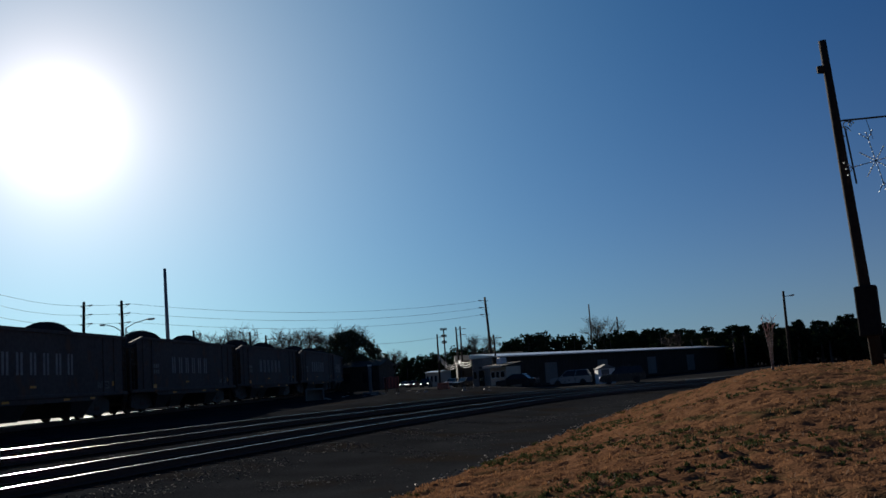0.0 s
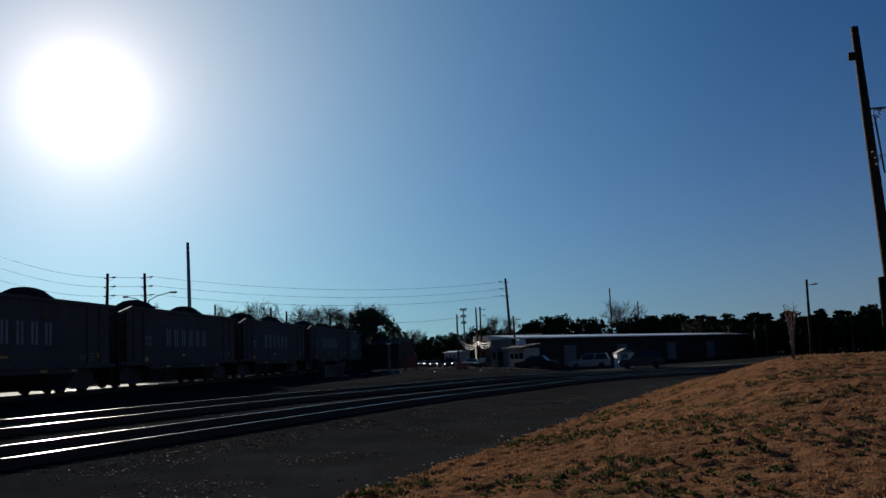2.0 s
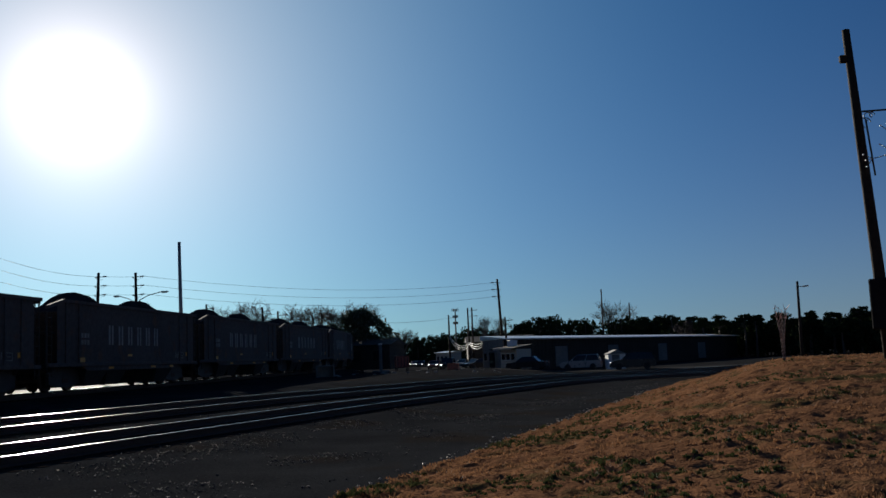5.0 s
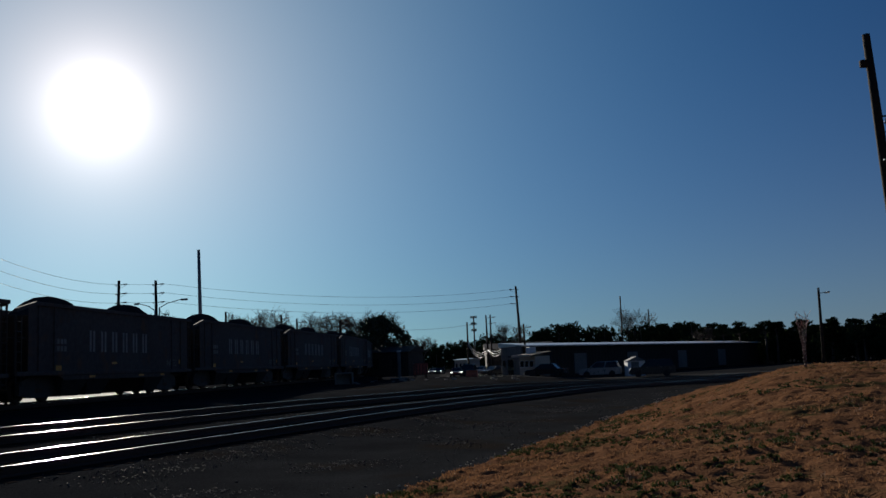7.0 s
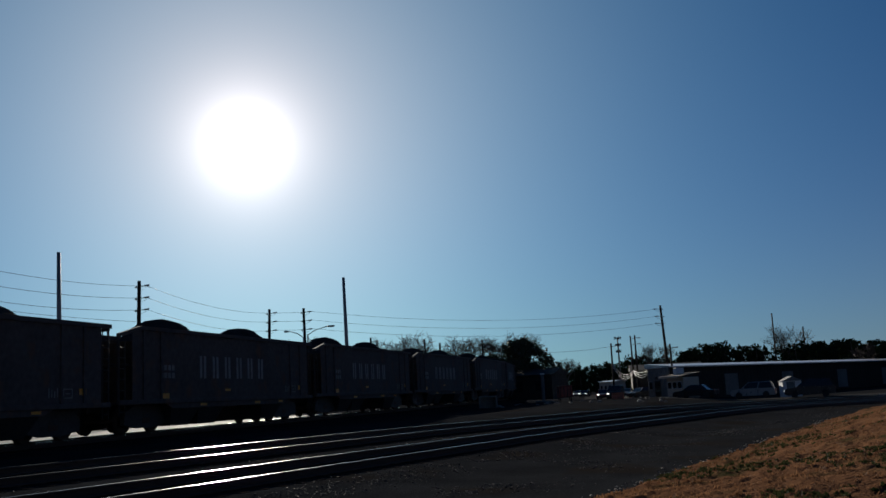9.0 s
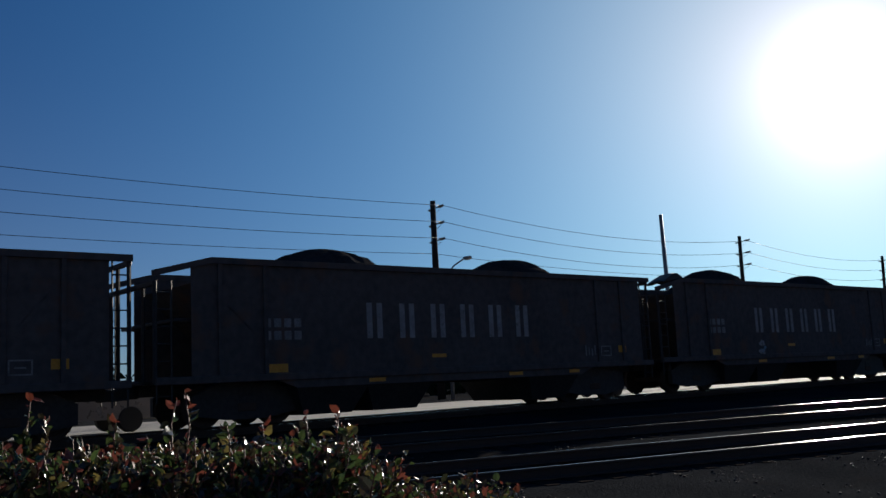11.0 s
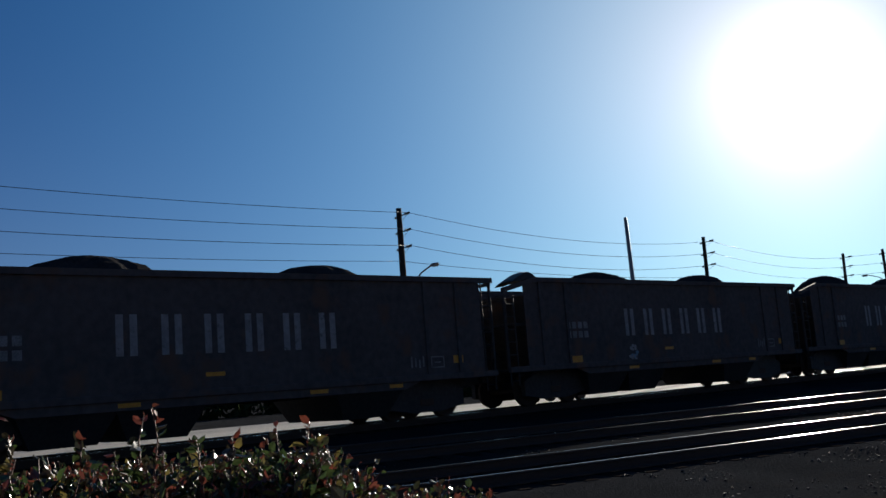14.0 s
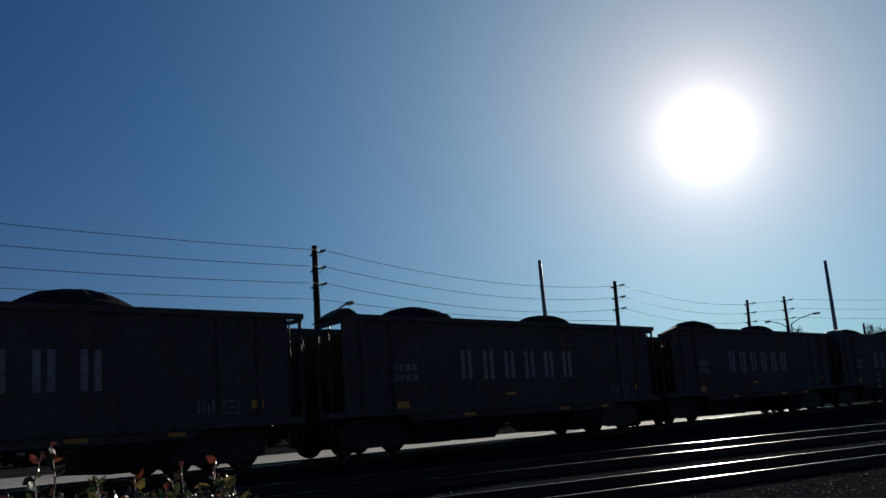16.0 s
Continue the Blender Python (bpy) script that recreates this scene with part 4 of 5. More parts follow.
# road over the crossing and the frontage
def road_strip(name, pts, width, label, lift=0.012):
    me = Mesh()
    rows = []
    for i in range(len(pts) - 1):
        a, b = Vector((*pts[i], 0)), Vector((*pts[i + 1], 0))
        n = max(2, int((b - a).length / 4))
        rows += [a.lerp(b, k / n) for k in range(n)]
    rows.append(Vector((*pts[-1], 0)))
    for i, p in enumerate(rows):
        t = (rows[min(i + 1, len(rows) - 1)] - rows[max(i - 1, 0)]).normalized()
        s = Vector((t.y, -t.x, 0))
        for u in (-0.5, -0.17, 0.17, 0.5):
            q = p + s * (u * width)
            me.v.append((q.x, q.y, ground_z(q.x, q.y) + lift + (0.03 if abs(u) < 0.3 else 0)))
    for i in range(len(rows) - 1):
        for j in range(3):
            me.f.append((i * 4 + j, i * 4 + j + 1, i * 4 + j + 5, i * 4 + j + 4))
    tagged(part(name, me, ASPHALT, None, "", True), label, "road", "", "structure")


road_strip("road", ((-26, 330), (-21, 240), (-14, 170), (-9, 125), (-7, 104)), 8.0, "grey asphalt road coming down to the crossing")
road_strip("frontage_road", ((-30, 103), (-7, 107), (30, 102), (80, 95)), 9.0, "asphalt frontage road before the warehouse", 0.02)


# ---- vehicles ----
def wheel_meshes(r, w):
    t = Mesh().loft([[(x, q * r * math.cos(6.28318 * j / 18), q * r * math.sin(6.28318 * j / 18)) for j in range(18)] for x, q in ((-w / 2, 0.62), (-w / 2, 0.93), (-w / 3, 1.0), (w / 3, 1.0), (w / 2, 0.93), (w / 2, 0.62))])
    rim = Mesh().loft([[(x, q * r * math.cos(6.28318 * j / 12), q * r * math.sin(6.28318 * j / 12)) for j in range(12)] for x, q in ((-w * 0.4, 0.61), (-w * 0.4, 0.2), (w * 0.4, 0.2), (w * 0.4, 0.61))])
    return t, rim


def vehicle(name, m, paint, label, kind="suv", lights=False):
    """A road vehicle; its nose is at +y, the origin on the road."""
    e = empty(name, m, label, "car" if kind != "pickup" else "truck", "vehicles at the crossing")
    W = 0.92
    if kind == "sedan":
        L, belt, roof = 2.3, 0.92, 1.44
        glass = [(-1.5, belt), (-0.9, roof), (0.4, roof), (1.15, belt)]
    elif kind == "pickup":
        L, belt, roof = 2.8, 1.12, 1.85
        glass = [(-0.6, belt), (-0.45, roof), (0.6, roof), (1.3, belt)]
    else:
        L, belt, roof = 2.4, 1.08, 1.75
        glass = [(-2.25, belt), (-1.95, roof), (0.35, roof), (1.15, belt)]
    lower = [(-L, 0.38), (-L + 0.1, 0.28), (L - 0.15, 0.28), (L, 0.42), (L, 0.75), (L - 0.25, belt - 0.1), (glass[3][0], belt), (glass[0][0], belt), (-L, belt - 0.05)]
    if kind == "pickup":
        lower = [(-L, 0.5), (-L + 0.1, 0.42), (L - 0.15, 0.36), (L, 0.5), (L, 0.95), (L - 0.2, belt), (-L, belt)]

    def shell(outline, widths):
        rings = [[(x * W, y, z) for y, z in outline] for x in widths]
        return Mesh().loft(rings)
    part("body", shell(lower, (-1.0, -0.96, 0.96, 1.0)), paint, e)
    top = Mesh()
    rings = []
    for y, z in glass:
        k = 0.98 if z == belt else 0.82
        rings.append([(-W * k, y, z - 0.02), (W * k, y, z - 0.02)])
    b0, r0, r1, b1 = rings
    top.add([b0[0], b0[1], r0[0], r0[1], r1[0], r1[1], b1[0], b1[1]], [(0, 1, 3, 2), (2, 3, 5, 4), (4, 5, 7, 6), (0, 2, 4, 6), (1, 7, 5, 3), (0, 6, 7, 1)])
    part("glazing", top, GLASS, e, "dark tinted windows")
    rf = Mesh()
    rf.loft([[(-W * 0.83, glass[1][0] - 0.05, roof - 0.03), (W * 0.83, glass[1][0] - 0.05, roof - 0.03), (W * 0.83, glass[2][0] + 0.05, roof - 0.03), (-W * 0.83, glass[2][0] + 0.05, roof - 0.03)],
             [(-W * 0.74, glass[1][0] + 0.08, roof + 0.04), (W * 0.74, glass[1][0] + 0.08, roof + 0.04), (W * 0.74, glass[2][0] - 0.08, roof + 0.04), (-W * 0.74, glass[2][0] - 0.08, roof + 0.04)]])
    part("roof", rf, paint, e)
    for sx in (-1, 1):
        for a, b in ((glass[0], glass[1]), (glass[3], glass[2]), (((glass[0][0] + glass[3][0]) / 2, belt), ((glass[1][0] + glass[2][0]) / 2, roof))):
            part("pillar", Mesh().tube([(sx * W * 0.975, a[0], a[1]), (sx * W * 0.825, b[0], b[1])], 0.045, 5), paint, e)
    for sx in (-1, 1):
        part("headlight", Mesh().box(sx * 0.66 - 0.17, L - 0.14, 0.66, sx * 0.66 + 0.17, L + 0.015, 0.82, 0.04), HEADLIGHT if lights else LAMP_GLASS, e)
        part("tail_light", Mesh().box(sx * 0.72 - 0.12, -L - 0.015, 0.7, sx * 0.72 + 0.12, -L + 0.1, 0.95, 0.03), REDCAR, e)
        part("mirror", Mesh().box(sx * 1.0 - 0.1, glass[3][0] - 0.3, belt, sx * 1.0 + 0.1, glass[3][0] - 0.18, belt + 0.16, 0.03), paint, e)
    part("bumper", Mesh().box(-W, L - 0.1, 0.32, W, L + 0.06, 0.55, 0.05), STEEL, e)
    t, rim = wheel_meshes(0.36, 0.24)
    for sx in (-1, 1):
        for y in (-L * 0.6, L * 0.62):
            wh = part("wheel", t, RUBBER, e)
            wh.matrix_basis = pose(sx * 0.84, y, 0.36)
            part("rim", rim, SILVER, wh)
    return e


def on_ground(az, r, rz):
    x, y = polar(az, r)
    return pose(x, y, ground_z(x, y) + 0.03, 0, 0, rz)


vehicle("parked_car", on_ground(-3.5, 114, 80), SILVER, "silver sport utility car parked facing the crossing")
vehicle("parked_car", on_ground(-6.5, 104, 84), BLACKCAR, "black sport utility car parked with lit headlights", "suv", True)
vehicle("parked_car", on_ground(-0.35, 109, 72), BLACKCAR, "dark saloon parked before the cream office", "sedan")
vehicle("parked_car", on_ground(2.73, 150, 140), BLACKCAR, "dark saloon parked on the verge", "sedan")
vehicle("parked_car", on_ground(3.45, 175, 155), SILVER, "grey saloon parked on the verge", "sedan")
vehicle("parked_car", on_ground(6.35, 240, 170), SILVER, "pale car waiting on the road with headlights on", "sedan", True)
vehicle("parked_car", on_ground(6.0, 225, 175), BLACKCAR, "dark car waiting on the road with headlights on", "sedan", True)
VAN = vehicle("moving_car", on_ground(5.1, 185, 176), BLACKCAR, "tall dark sport utility car rolling towards the crossing", "suv", True)
RED_CAR = vehicle("moving_car", on_ground(5.8, 205, 176), REDCAR, "dark red saloon rolling towards the crossing", "sedan", True)
TRUCK = vehicle("moving_truck", pose(-27.5, -60, 0.62), SILVER, "silver pickup driving behind the freight train", "pickup")
TRUCK2 = vehicle("moving_car", pose(-27.5, 0, 0.62), WHITE, "white saloon driving behind the freight train", "sedan")


# ---- trees ----
class Leaves:
    """Many small leaf triangles and quads, joined."""

    def __init__(self, seed):
        self.r, self.v, self.f = np.random.RandomState(seed), [], []
        self.n = 0

    def clump(self, c, radius, count, size, flat=1.0):
        r = self.r
        d = r.normal(size=(count, 3))
        d /= np.linalg.norm(d, axis=1)[:, None]
        p = np.array(c) + d * (radius * r.uniform(0.45, 1.0, (count, 1))) * np.array((1, 1, flat))
        a = r.normal(size=(count, 3))
        a /= np.linalg.norm(a, axis=1)[:, None]
        b = np.cross(a, r.normal(size=(count, 3)))
        b /= np.linalg.norm(b, axis=1)[:, None] + 1e-9
        s = size * r.uniform(0.6, 1.3, (count, 1))
        q = np.stack([p - a * s, p + b * s * 0.5, p + a * s, p - b * s * 0.5], 1).reshape(-1, 3)
        self.v.append(q)
        self.n += count

    def mesh(self):
        me = Mesh()
        me.v = [tuple(x) for x in np.concatenate(self.v).tolist()]
        me.f = [(4 * i, 4 * i + 1, 4 * i + 2, 4 * i + 3) for i in range(self.n)]
        return me


def limbs(me, rnd, p, d, length, radius, depth, tips, spread=0.6, sides=5):
    q = p + d * length * 0.5 + Vector((rnd.uniform(-1, 1), rnd.uniform(-1, 1), 0)) * length * 0.06
    e = p + d * length
    me.tube([p, q, e], [radius, radius * 0.8, radius * 0.6], sides, False)
    tips.append(e)
    if depth == 0:
        return
    for k in range(rnd.choice((2, 3, 3)) + (1 if depth == 1 else 0)):
        n = (d + Vector((rnd.uniform(-1, 1), rnd.uniform(-1, 1), rnd.uniform(-0.35, 0.7))) * spread * 1.15).normalized()
        start = p.lerp(e, rnd.uniform(0.6, 1.0))
        limbs(me, rnd, start, n, length * rnd.uniform(0.58, 0.8), radius * 0.55, depth - 1, tips, spread, max(3, sides - 1))


def bare_tree(x, y, top, seed, label="leafless winter tree with a fine twiggy crown"):
    z0 = ground_z(x, y) - 0.1
    rnd = random.Random(seed)
    h = top - z0
    t = empty("tree", pose(x, y, z0), label, "tree", "winter trees")
    me, tw, tips = Mesh(), Mesh(), []
    part("trunk", Mesh().tube([(0, 0, 0), (0.05, 0, h * 0.15), (0, 0.05, h * 0.34)], [h * 0.03, h * 0.024, h * 0.02], 8), BARK, t, "", True)
    for k in range(5):
        a = 6.28318 * k / 5 + rnd.random()
        d = Vector((math.cos(a) * 0.5, math.sin(a) * 0.5, 1)).normalized()
        limbs(me, rnd, Vector((0, 0.05, h * 0.32)), d, h * 0.24, h * 0.012, 3, tips)
    part("branching", me, BARK, t)
    for p in tips[::1]:
        for k in range(2):
            d = Vector((rnd.uniform(-1, 1), rnd.uniform(-1, 1), rnd.uniform(-0.1, 1))).normalized()
            tw.tube([p, p + d * h * 0.05, p + d * h * 0.1 + Vector((0, 0, h * 0.01))], [0.035, 0.026, 0.016], 3, False)
    part("crown", tw, BARK, t, "haze of fine bare twigs")


def leafy_tree(x, y, top, width, seed, mat, label, sparse=1.0, name="tree"):
    z0 = ground_z(x, y) - 0.1
    rnd = random.Random(seed)
    h = top - z0
    t = empty(name, pose(x, y, z0), label, "tree", "evergreen trees")
    me, tips = Mesh(), []
    part("trunk", Mesh().tube([(0, 0, 0), (0.1, 0, h * 0.25), (0, 0.1, h * 0.6)], [h * 0.035, h * 0.028, h * 0.015], 8), BARK, t, "", True)
    lv = Leaves(seed)
    for k in range(int(150 * sparse)):
        u, v = rnd.uniform(0, 6.28), rnd.random()
        zz = 0.2 + 0.74 * v
        rr = width / 2 * math.sin(min(1, 0.25 + 0.95 * (1 - v)) * 1.57) * (1 if v < 0.7 else (1 - ((v - 0.7) / 0.33) ** 2 * 0.75))
        q = rr * math.sqrt(rnd.random())
        c = Vector((q * math.cos(u), q * math.sin(u), zz * h))
        if k % 4 == 0:
            me.tube([(0, 0, zz * h * 0.6), c * 0.6 + Vector((0, 0, 0.3 * zz * h)), c], [0.07, 0.05, 0.02], 4, False)
        lv.clump(c, width * 0.085 * rnd.uniform(0.7, 1.4), 75, 0.22, 0.8)
    part("branching", me, BARK, t)
    part("crown", lv.mesh(), mat, t)


leafy_tree(-20.9, 124, 8.7, 10.6, 3, LEAF_DARK, "broad dark evergreen tree with a rounded crown")
leafy_tree(-25.5, 128, 7.0, 6.0, 4, LEAF_DARK, "smaller dark evergreen tree beside the depot")
for i, (az, r, top) in enumerate(((12.7, 135, 11.0), (16.2, 135, 11.0), (18.0, 130, 10.6), (21.98, 115, 9.6), (9.6, 150, 11.4), (14.0, 145, 9.6), (20.0, 130, 9.2), (11.2, 150, 10.8), (7.0, 260, 11.5), (-5.6, 245, 16.0), (1.9, 240, 13.5), (-9.6, 190, 8.4))):
    bare_tree(*polar(az, r), top * 1.06 if r < 160 else top, 20 + i)


def umbrella_pine(x, y, top, width, seed):
    """A tall pine: a bare trunk with a few flat clouds of needles at the top."""
    rnd = random.Random(seed)
    z0 = ground_z(x, y) - 0.1
    h = top - z0
    t = empty("pine_tree", pose(x, y, z0), "tall dark pine with a rounded crown on a bare trunk", "tree", "pines along the skyline")
    part("trunk", Mesh().tube([(0, 0, 0), (0.1, 0, h * 0.5), (0, 0, h * 0.95)], [0.24, 0.17, 0.07], 7), BARK, t, "", True)
    br, lv = Mesh(), Leaves(seed)
    for k in range(26):
        a, v = rnd.uniform(0, 6.28), rnd.random()
        rr = width * 0.5 * math.sqrt(rnd.random()) * (1 - 0.55 * v)
        c = Vector((rr * math.cos(a), rr * math.sin(a), h * (0.74 + 0.22 * v)))
        br.tube([(0, 0, c.z - 0.5), c], [0.06, 0.02], 4, False)
        lv.clump(c, rnd.uniform(0.4, 0.8), 46, 0.24, 0.5)
    part("branching", br, BARK, t)
    part("crown", lv.mesh(), PINE, t)


for i_, (az_, r_, top_, w_) in enumerate(((-9.9, 190, 9.0, 3.2), (-10.6, 186, 8.4, 2.6), (-11.5, 188, 8.8, 3.0), (-12.9, 184, 8.6, 3.4), (-13.5, 182, 8.2, 2.6), (-14.9, 180, 8.4, 3.4), (-16.4, 178, 8.3, 3.2), (-17.6, 178, 8.0, 3.6), (-19.0, 176, 8.6, 3.4), (-1.2, 255, 12.4, 3.6), (0.2, 255, 11.2, 3.4))):
    umbrella_pine(*polar(az_, r_), top_ - 0.9, w_ * 1.4, 60 + i_)


def far_scrub():
    """A low dark belt of scrub beyond the concrete yard."""
    lv, rnd = Leaves(19), random.Random(15)
    for k in range(900):
        y = rnd.uniform(-35, 150)
        x = -62 + rnd.uniform(-3, 3)
        top = 3.0 + 0.9 * noise.noise((y * 0.12, 0, 4)) + rnd.uniform(-0.3, 0.3)
        z = 0.5 + (top - 0.5) * rnd.random()
        lv.clump((x, y, z), 0.8, 12, 0.45, 0.8)
    s = empty("scrub_belt", pose(0, 0, 0), "low dark belt of scrub beyond the yard", "scrub", "", "stuff")
    part("foliage", lv.mesh(), PINE, s)["kind"] = "stuff"


far_scrub()


def far_woods():
    """Pine wood along the skyline, behind the warehouse and the bank."""
    lv, tr, rnd = Leaves(9), Mesh(), random.Random(12)
    skyline = ((9.5, 9.0, 340), (6.5, 10.6, 350), (5.2, 10.4, 345), (3.6, 10.6, 330), (2.6, 11.4, 300), (1.6, 10.2, 280), (0.6, 9.7, 262), (-0.6, 11.2, 262), (-1.6, 12.0, 262), (-3.0, 11.2, 258), (-5, 10.4, 250), (-7, 9.6, 235),
               (-8.1, 9.4, 222), (-10, 8.8, 210), (-11.3, 8.6, 202), (-13, 8.2, 195), (-14.3, 7.9, 190), (-17, 7.7, 184), (-18.4, 7.4, 180), (-22, 7.4, 176), (-30, 8, 170), (-45, 9, 170))
    azs, tops, rs = [-p[0] for p in skyline], [p[1] for p in skyline], [p[2] for p in skyline]
    for k in range(330):
        az = rnd.uniform(-40, 9.5) if k > 240 else rnd.uniform(-20, 8)
        r = float(np.interp(-az, azs, rs)) * rnd.uniform(0.96, 1.12)
        top = float(np.interp(-az, azs, tops)) * rnd.uniform(0.78, 1.06) * (r / float(np.interp(-az, azs, rs))) ** 0.5
        top *= 0.78 if az < -9 else 1.0
        x, y = polar(az, r)
        z0 = ground_z(x, y)
        tr.tube([(x, y, z0 - 0.3), (x + rnd.uniform(-0.3, 0.3), y, top * 0.95)], [0.22, 0.07], 4, False)
        w = rnd.uniform(1.8, 3.2)
        low = rnd.choice((0.1, 0.15, 0.45)) if az < -7 else 0.1
        for q in range(20):
            v = low + (0.97 - low) * (q + rnd.random()) / 20
            a = rnd.uniform(0, 6.28)
            rr = w * math.sqrt(max(0.06, 1 - ((v - 0.55) / 0.5) ** 2)) * math.sqrt(rnd.random())
            lv.clump((x + rr * math.cos(a), y + rr * math.sin(a), z0 + (top - z0) * v), rnd.uniform(0.7, 1.3), 22, 0.42, 0.75)
    w = empty("pine_wood", pose(0, 0, 0), "dark wood of tall pines along the skyline", "wood", "", "stuff")
    part("trunks", tr, BARK, w)["kind"] = "stuff"
    part("foliage", lv.mesh(), PINE, w)["kind"] = "stuff"


far_woods()


# ---- the hedge beside the camera ----
LEAF_MATS = [material("glossy_green_leaf", (0.050, 0.070, 0.025), 0.28, second=(0.05, 0.085, 0.025), grain=30, patch=6, by_object=0.4, thin=0.22),
             material("red_young_leaf", (0.20, 0.05, 0.032), 0.4, second=(0.11, 0.04, 0.028), grain=30, patch=6, by_object=0.35, thin=0.22),
             material("yellowed_leaf", (0.26, 0.20, 0.05), 0.4, second=(0.17, 0.14, 0.05), grain=30, patch=6, by_object=0.3, thin=0.22),
             material("dark_leaf", (0.035, 0.042, 0.022), 0.28, second=(0.042, 0.03, 0.02), grain=30, patch=6, by_object=0.4, thin=0.22)]
TWIG = material("red_brown_twig", (0.14, 0.06, 0.045), 0.6, second=(0.08, 0.045, 0.035), grain=30, patch=6)


def hedge():
    rnd = random.Random(77)
    x0, y0 = polar(63, 4.0)
    h = empty("hedge", pose(x0, y0, ground_z(x0, y0)), "unclipped evergreen hedge with green, red and yellowed glossy leaves", "hedge", "", "stuff")
    tops = ((78, 1.50), (73.3, 1.47), (70, 1.46), (65, 1.44), (61, 1.43), (57, 1.45), (55, 1.44), (53.5, 1.32), (52, 1.20), (50, 1.23), (48, 1.22), (46.5, 1.15), (44.5, 1.02), (42.5, 0.9), (41, 0.6))
    A, T = [-q[0] for q in tops], [q[1] for q in tops]
    leaf = [[], [], [], []]
    twigs = Mesh()

    def put_leaf(p, d, size, mat):
        d = d.normalized()
        s = d.cross(Vector((rnd.uniform(-1, 1), rnd.uniform(-1, 1), rnd.uniform(-1, 1)))).normalized()
        n = d.cross(s)
        L, w = size, size * rnd.uniform(0.2, 0.32)
        pts = [p, p + d * L * 0.3 + s * w + n * w * 0.35, p + d * L * 0.68 + s * w * 0.85 + n * w * 0.35, p + d * L - n * w * 0.4, p + d * L * 0.68 - s * w * 0.85 + n * w * 0.35, p + d * L * 0.3 - s * w + n * w * 0.35, p + d * L * 0.32, p + d * L * 0.68]
        leaf[mat].append(pts)

    def shoot(p, d, length, leaves, red, size=0.062):
        q = p + d * length * 0.5 + Vector((rnd.uniform(-1, 1), rnd.uniform(-1, 1), 0)) * length * 0.08
        e = p + d * length
        twigs.tube([p, q, e], [0.0045, 0.0035, 0.002], 4, False)
        for k in range(leaves):
            f = (k + 0.6) / leaves
            c = p.lerp(q, f * 2) if f < 0.5 else q.lerp(e, f * 2 - 1)
            o = Vector((rnd.uniform(-1, 1), rnd.uniform(-1, 1), rnd.uniform(-0.8, 0.7)))
            tip = f > 0.72
            mat = 1 if tip and rnd.random() < red else (2 if rnd.random() < 0.11 else (3 if rnd.random() < 0.45 else (1 if rnd.random() < 0.1 else 0)))
            put_leaf(c, (o + d * 0.5), size * rnd.choice((0.45, 0.6, 0.8, 1.0, 1.3)) * (0.7 if tip else 1), mat)

    for k in range(4600):
        az = rnd.uniform(41, 80)
        r = rnd.uniform(3.45, 4.75)
        top = float(np.interp(-az, A, T)) - 0.10 - 0.05 * abs(r - 3.9)
        top *= 1 + 0.05 * noise.noise((az * 0.3, r * 2, 1)) + 0.035 * noise.noise((az * 1.1, r * 5, 4))
        z = top + 0.04 - abs(rnd.gauss(0, 0.26))
        if z < 0.2:
            continue
        x, y = polar(az, r)
        d = Vector((rnd.uniform(-0.6, 0.6), rnd.uniform(-0.6, 0.6), rnd.uniform(0.5, 1.2))).normalized()
        shoot(Vector((x - x0, y - y0, z - 0.12)), d, rnd.uniform(0.08, 0.22), rnd.randint(8, 13), 0.26, 0.054)
    # the longer shoots that stand clear of the top
    for az, r, z, up, red in ((64.7, 3.7, 1.36, 0.30, 1.0), (65.4, 3.75, 1.40, 0.22, 0.9), (73.0, 3.8, 1.4, 0.26, 0.3), (72.2, 3.8, 1.38, 0.2, 0.5), (57.5, 3.8, 1.3, 0.24, 0.5), (56.0, 3.7, 1.3, 0.24, 0.8), (55.3, 3.8, 1.28, 0.2, 0.2),
                              (60.5, 3.8, 1.36, 0.14, 0.9), (68.5, 3.8, 1.4, 0.14, 0.5), (52.8, 3.7, 1.08, 0.2, 0.6), (50.4, 3.8, 1.02, 0.22, 0.4), (48.2, 3.7, 0.98, 0.26, 0.5), (48.0, 3.75, 0.95, 0.22, 0.1), (46.4, 3.7, 0.86, 0.3, 0.8), (45.2, 3.75, 0.8, 0.3, 0.4), (43.8, 3.7, 0.7, 0.36, 0.9), (42.6, 3.75, 0.66, 0.32, 0.3), (62.2, 3.7, 1.38, 0.12, 0.2)):
        x, y = polar(az, r)
        shoot(Vector((x - x0, y - y0, z)), Vector((rnd.uniform(-0.15, 0.15), rnd.uniform(-0.15, 0.15), 1)).normalized(), up * 0.85, 17, red, 0.058)
    for k in range(60):
        az, r = rnd.uniform(46, 80), rnd.uniform(3.6, 4.6)
        x, y = polar(az, r)
        t = float(np.interp(-az, A, T))
        twigs.tube([(x - x0, y - y0, -0.1), (x - x0 + rnd.uniform(-0.1, 0.1), y - y0 + rnd.uniform(-0.1, 0.1), t * 0.5), (x - x0 + rnd.uniform(-0.2, 0.2), y - y0 + rnd.uniform(-0.2, 0.2), t * 0.9)], [0.016, 0.011, 0.004], 5, False)
    part("stems", twigs, TWIG, h)["kind"] = "stuff"
